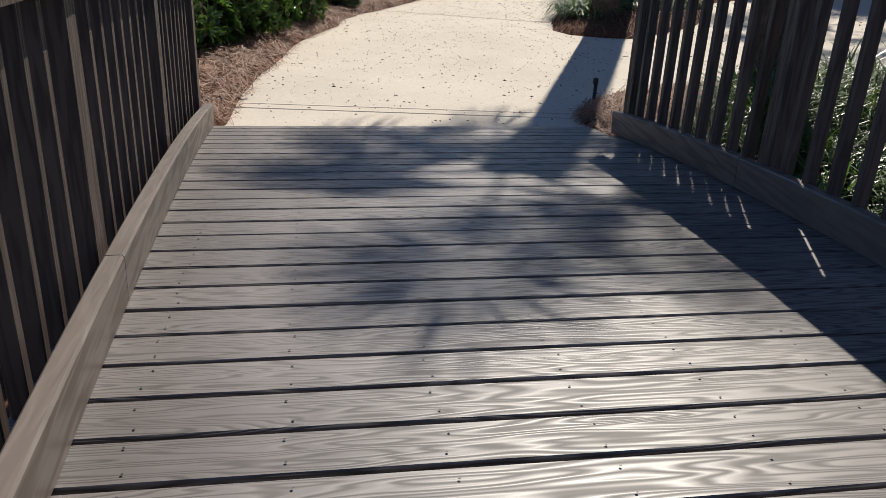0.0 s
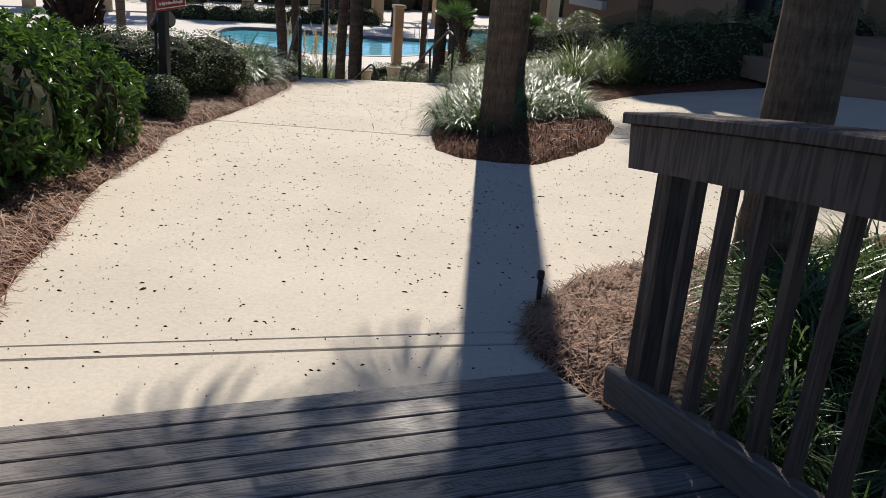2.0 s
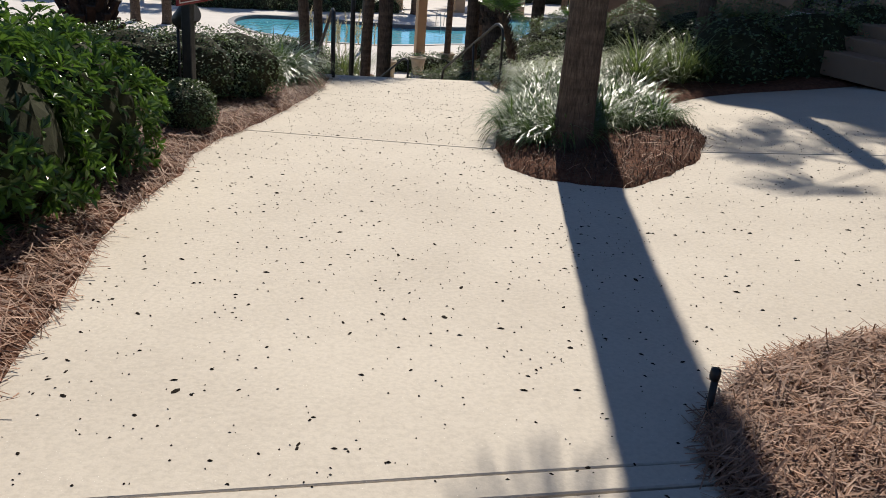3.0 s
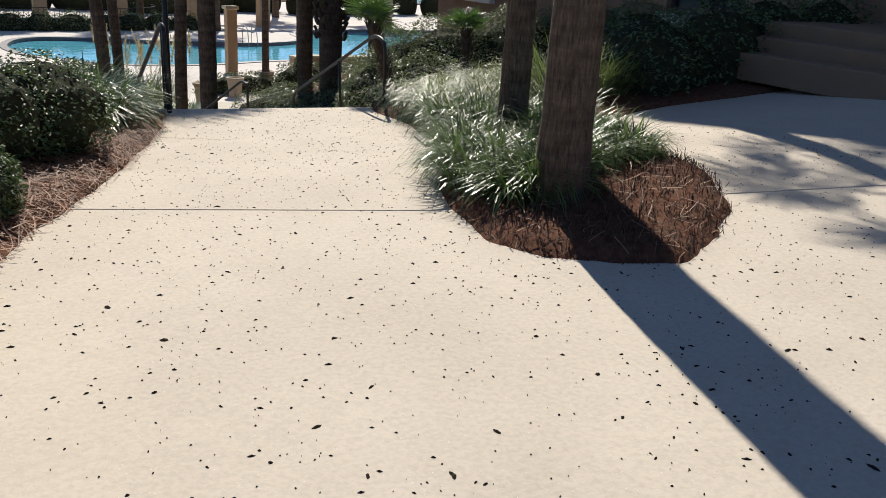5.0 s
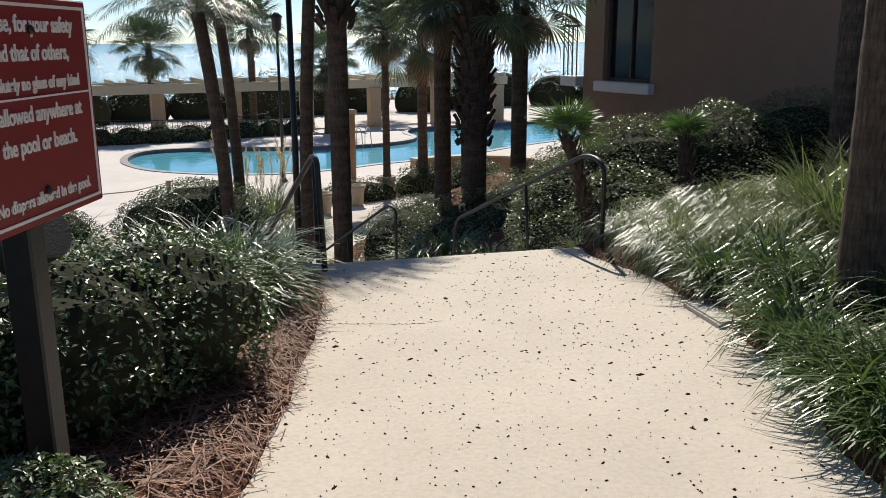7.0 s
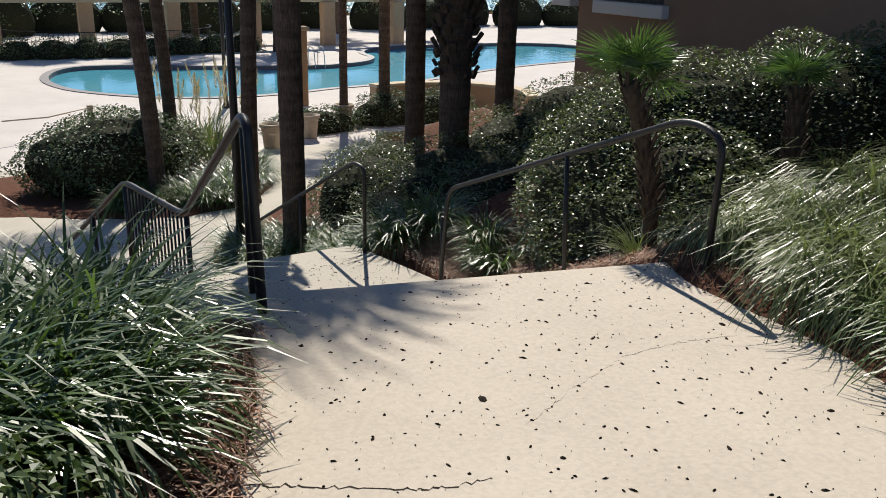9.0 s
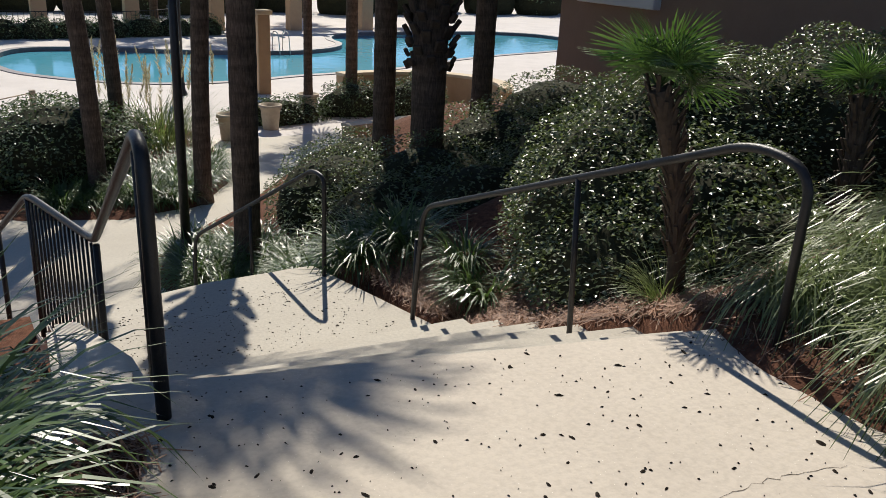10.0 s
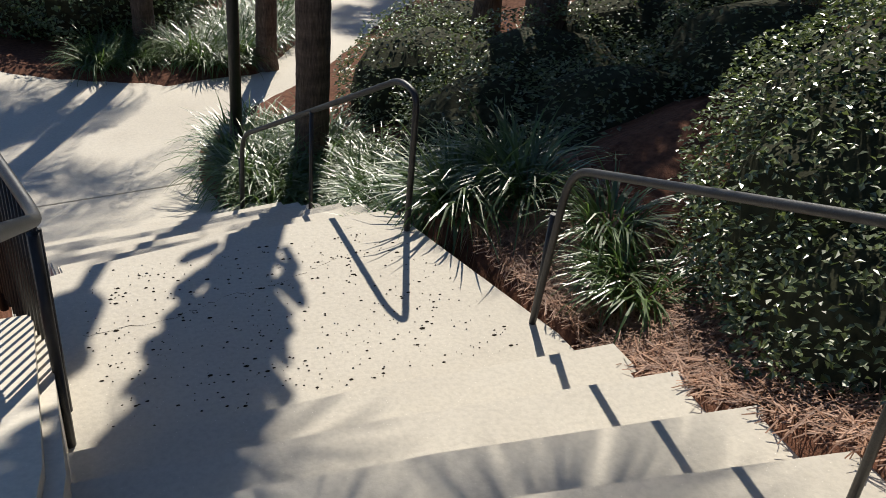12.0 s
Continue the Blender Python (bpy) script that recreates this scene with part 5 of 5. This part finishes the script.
ladder = thing("pool_ladder", (16.4, 50.2, -3.985), "bent steel pool handrail", "pool ladder")
for dx in (-0.25, 0.25):
    part("rail", tube(rounded([(dx, 0.7, 0), (dx, 0.65, 0.85), (dx, -0.1, 0.85), (dx, -0.35, -0.3)], 0.3), 0.025, 8), M_LOUNGE, ladder)
barrier = thing("rope_barrier", (4.4, 37.6, -3.985), "low timber post with a rope beside the terrace", "barrier")
part("post", box_bm(0.16, 0.16, 0.75, Matrix.Translation((0, 0, 0.375)), 0.01), M_TERRA, barrier)
part("rope", tube([(0, 0, 0.68), (-1.2, -0.5, 0.55), (-2.4, -1.1, 0.62)], 0.02, 6), M_TERRA, barrier)

# the terrace is set out at 5/4 scale from the walk's corner; bring it to its true size and level
shrink = Matrix.Translation((1.66, 11.21, 1.16)) @ Matrix.Scale(0.7988, 4) @ Matrix.Translation((-1.66, -11.21, -1.16))
for ob in set(bpy.data.objects) - before_terrace:
    if ob.parent is None:
        ob.matrix_world = shrink @ ob.matrix_world

# ---------------------------------------------------------------- litter
rng = np.random.RandomState(9)
V, F = [], []
for i in range(8500):
    x, y = rng.uniform(-0.6, 6.0), 5.0 + 9.2 * rng.uniform(0, 1) ** 0.8
    if inside_by(WALKWAY, np.array([x]), np.array([y]))[0] < 0.03 or y > brink(x) - 0.03:
        continue
    s = 0.0026 * rng.gamma(2.6, 0.42)
    a, e = rng.uniform(0, math.tau), rng.uniform(1.0, 2.6)
    z = float(walk_z(np.array(x), np.array(y)))
    if abs(y - joint_one(x)) < 0.02 or abs(y - joint_two(x)) < 0.02:
        continue
    o = len(V)
    c, q = math.cos(a), math.sin(a)
    for k in range(6):
        t = k * math.tau / 6
        u, w = s * e * math.cos(t), s * math.sin(t) * rng.uniform(0.7, 1.2)
        V.append((x + u * c - w * q, y + u * q + w * c, z + 0.001))
    V.append((x, y, z + 0.004 + s * 0.4))
    F += [(o + k, o + (k + 1) % 6, o + 6) for k in range(6)]
for i in range(620):
    x, y = rng.uniform(2.65, 4.5), rng.uniform(16.3, 17.5)
    s = 0.0026 * rng.gamma(2.6, 0.42)
    if x > 4.4 - 0.2 * (y - 16.4) + 0.1:
        continue
    o = len(V)
    for k in range(6):
        t = k * math.tau / 6
        V.append((x + s * 1.6 * math.cos(t), y + s * math.sin(t), LAND_Z + 0.001))
    V.append((x, y, LAND_Z + 0.006))
    F += [(o + k, o + (k + 1) % 6, o + 6) for k in range(6)]
litter = new("leaf_litter", mesh_from("leaf_litter", V, F, M_DEBRIS))
tagged(litter, "dark seeds and leaf scraps scattered on the concrete", "litter", kind="stuff")


def needles(name, label, spots, seed, mat, length=(0.09, 0.20), lift=0.045):
    """Loose pine needles, each a thin bent strip, lying over the mulch."""
    r = np.random.RandomState(seed)
    n = len(spots)
    a = r.uniform(0, math.tau, n)
    L = r.uniform(length[0], length[1], n)
    w = r.uniform(0.0016, 0.0030, n)
    d = np.stack([np.cos(a), np.sin(a)], 1)
    s = np.stack([-d[:, 1], d[:, 0]], 1)
    bow = r.normal(0, 0.16, n)
    rows = []
    for k in (-0.5, 0.0, 0.5):
        p = spots + d * (L * k)[:, None] + s * (bow * L * (0.25 - k * k))[:, None]
        z = land(p[:, 0], p[:, 1])
        rows.append((p, z))
    lifts = r.uniform(0.002, lift, n)
    tip = r.normal(0, 0.022, n)
    V = []
    for j, (p, z) in enumerate(rows):
        h = np.maximum(z, rows[1][1] - 0.02) + lifts + tip * (j - 1)
        h = np.maximum(h, z + 0.004)
        V += [np.concatenate([p - s * w[:, None], h[:, None]], 1), np.concatenate([p + s * w[:, None], h[:, None] + 0.0012], 1)]
    V = np.stack(V, 1).reshape(-1, 3)
    i = np.arange(n)[:, None] * 6
    F = np.concatenate([np.concatenate([i, i + 1, i + 3, i + 2], 1), np.concatenate([i + 2, i + 3, i + 5, i + 4], 1)], 0)
    ob = new(name, mesh_from(name, V.tolist(), F.tolist(), mat))
    return tagged(ob, label, "mulch", kind="stuff")


def scatter(n, x0, x1, y0, y1, seed, near, deep):
    r = np.random.RandomState(seed)
    p = np.stack([r.uniform(x0, x1, n), r.uniform(y0, y1, n)], 1)
    d = -inside_by(WALKWAY, p[:, 0], p[:, 1])
    keep = (d > -near * r.uniform(0, 1, n) ** 3) & (d < deep) & ((p[:, 1] > 5.12) | (p[:, 0] < -0.85) | (p[:, 0] > 1.78))
    return p[keep]


needles("pine_straw", "rusty brown pine straw along the walk", scatter(60000, -1.9, 2.4, 4.6, 14.2, 31, 0.07, 1.3), 41, M_STRAW)
needles("pine_straw", "rusty brown pine straw round the palm bed", scatter(1200, 2.5, 5.2, 8.2, 14.0, 32, 0.05, 0.9), 42, M_STRAW)
needles("bark_chips", "dark brown chipped bark round the palm bed", scatter(26000, 2.5, 5.2, 8.2, 14.0, 35, 0.03, 1.2), 45, M_CHIP, (0.012, 0.045), 0.02)
needles("pine_straw", "rusty brown pine straw beside the footbridge", scatter(24000, 1.7, 4.0, 3.6, 6.2, 33, 0.06, 1.4), 43, M_STRAW)
r = np.random.RandomState(34)
p = np.stack([r.uniform(4.45, 5.5, 22000), r.uniform(13.6, 18.6, 22000)], 1)
right_of = np.interp(p[:, 1], [13.6, 16.3, 17.7, 18.6], [4.64, 4.74, 4.42, 4.3])
needles("pine_straw", "rusty brown pine straw beside the steps", p[(p[:, 0] > right_of)], 44, M_STRAW)


def crack(points, zf, seed, parent, width=0.0012):
    """A hairline crack: a thin dark ragged strip a millimetre proud of the slab."""
    r = np.random.RandomState(seed)
    pts = []
    for a, b in zip(points, points[1:]):
        for k in range(12):
            t = k / 12
            pts.append((a[0] + (b[0] - a[0]) * t + r.normal(0, 0.006), a[1] + (b[1] - a[1]) * t + r.normal(0, 0.006)))
    V, F = [], []
    for i, (x, y) in enumerate(pts):
        w = width * (0.5 + r.uniform())
        z = zf(x, y) + 0.0012
        V += [(x - w, y - w, z), (x + w, y + w, z)]
        if i:
            F.append((2 * i - 2, 2 * i - 1, 2 * i + 1, 2 * i))
    part("crack", mesh_from("crack", V, F, M_DEBRIS), None, parent)


wz = lambda x, y: float(walk_z(np.array(x), np.array(y)))
crack([(2.79, 12.66), (3.14, 12.81), (3.44, 12.91), (3.70, 12.91), (3.97, 12.84)], wz, 1, walkway, 0.0007)
crack([(1.95, 12.72), (2.08, 12.64), (2.27, 12.52), (2.38, 12.47), (2.56, 12.43)], wz, 2, walkway, 0.0022)
crack([(2.63, 16.97), (3.03, 16.99), (3.29, 17.10), (3.53, 17.12), (3.94, 17.30)], lambda x, y: LAND_Z, 3, stairs)
pad = thing("stepping_stone", (3.93, 11.72, 0), "pale flat stone at the edge of the planting", "stone")
pad.matrix_world = Matrix()
part("slab", prism([(3.70, 11.50), (3.86, 11.44), (4.18, 11.72), (4.16, 11.92), (3.86, 11.95)], lambda x, y: wz(x, y) - 0.05, lambda x, y: wz(x, y) + 0.035, 0.01), M_STAIR, pad)


def feather_frond(length, leaflets, seed, droop):
    """A long arching feather leaf: a rib with two rows of narrow leaflets."""
    r = np.random.RandomState(seed)
    V, F = [], []
    rib = [np.array([length * (t - 0.10 * droop * t * t), 0, length * (0.55 * t - droop * t * t)]) for t in np.linspace(0, 1, leaflets)]
    for i in range(leaflets - 1):
        w = 0.022 * (1 - 0.8 * i / leaflets)
        o = len(V)
        V += [(rib[i] + (0, -w, 0)).tolist(), (rib[i] + (0, w, 0)).tolist(), (rib[i + 1] + (0, w, 0)).tolist(), (rib[i + 1] + (0, -w, 0)).tolist()]
        F.append((o, o + 1, o + 2, o + 3))
        if i < 4:
            continue
        t = i / leaflets
        L = 0.55 * math.sin(math.pi * min(1, 0.15 + 0.85 * t)) * r.uniform(0.85, 1.1) + 0.05
        fwd = (rib[i + 1] - rib[i]) / np.linalg.norm(rib[i + 1] - rib[i])
        for sd in (-1, 1):
            tip = rib[i] + fwd * L * 0.55 + np.array([0, sd * L * 0.75, -L * r.uniform(0.15, 0.6)])
            mid = (rib[i] + tip) / 2 + np.array([0, 0, 0.05])
            o = len(V)
            V += [rib[i].tolist(), (mid + fwd * 0.014).tolist(), tip.tolist(), (mid - fwd * 0.014).tolist()]
            F.append((o, o + 1, o + 2, o + 3))
    return mesh_from("frond", V, F, M_FROND)


FRONDS = [feather_frond(2.9, 60, k, d) for k, d in ((1, 0.75), (2, 0.95), (3, 1.15))]
date = thing("palm_tree", (3.83, 24.40, ground_at(3.83, 24.40) - 0.05), "leaning palm with long arching feather leaves", "palm tree", "palm trees")
part("trunk", trunk_bm(4.5, 0.13, 0.12, np.random.RandomState(8), (-0.30, 0.2)), M_BARK, date)
for k in range(15):
    f = part("frond", FRONDS[k % 3], None, date)
    f.matrix_local = pose(-0.35, 0.2, 4.45, 0, 12 - 34 * ((k * 7) % 15) / 15, k * 137.5) @ Matrix.Diagonal((0.72, 0.72, 0.72, 1))
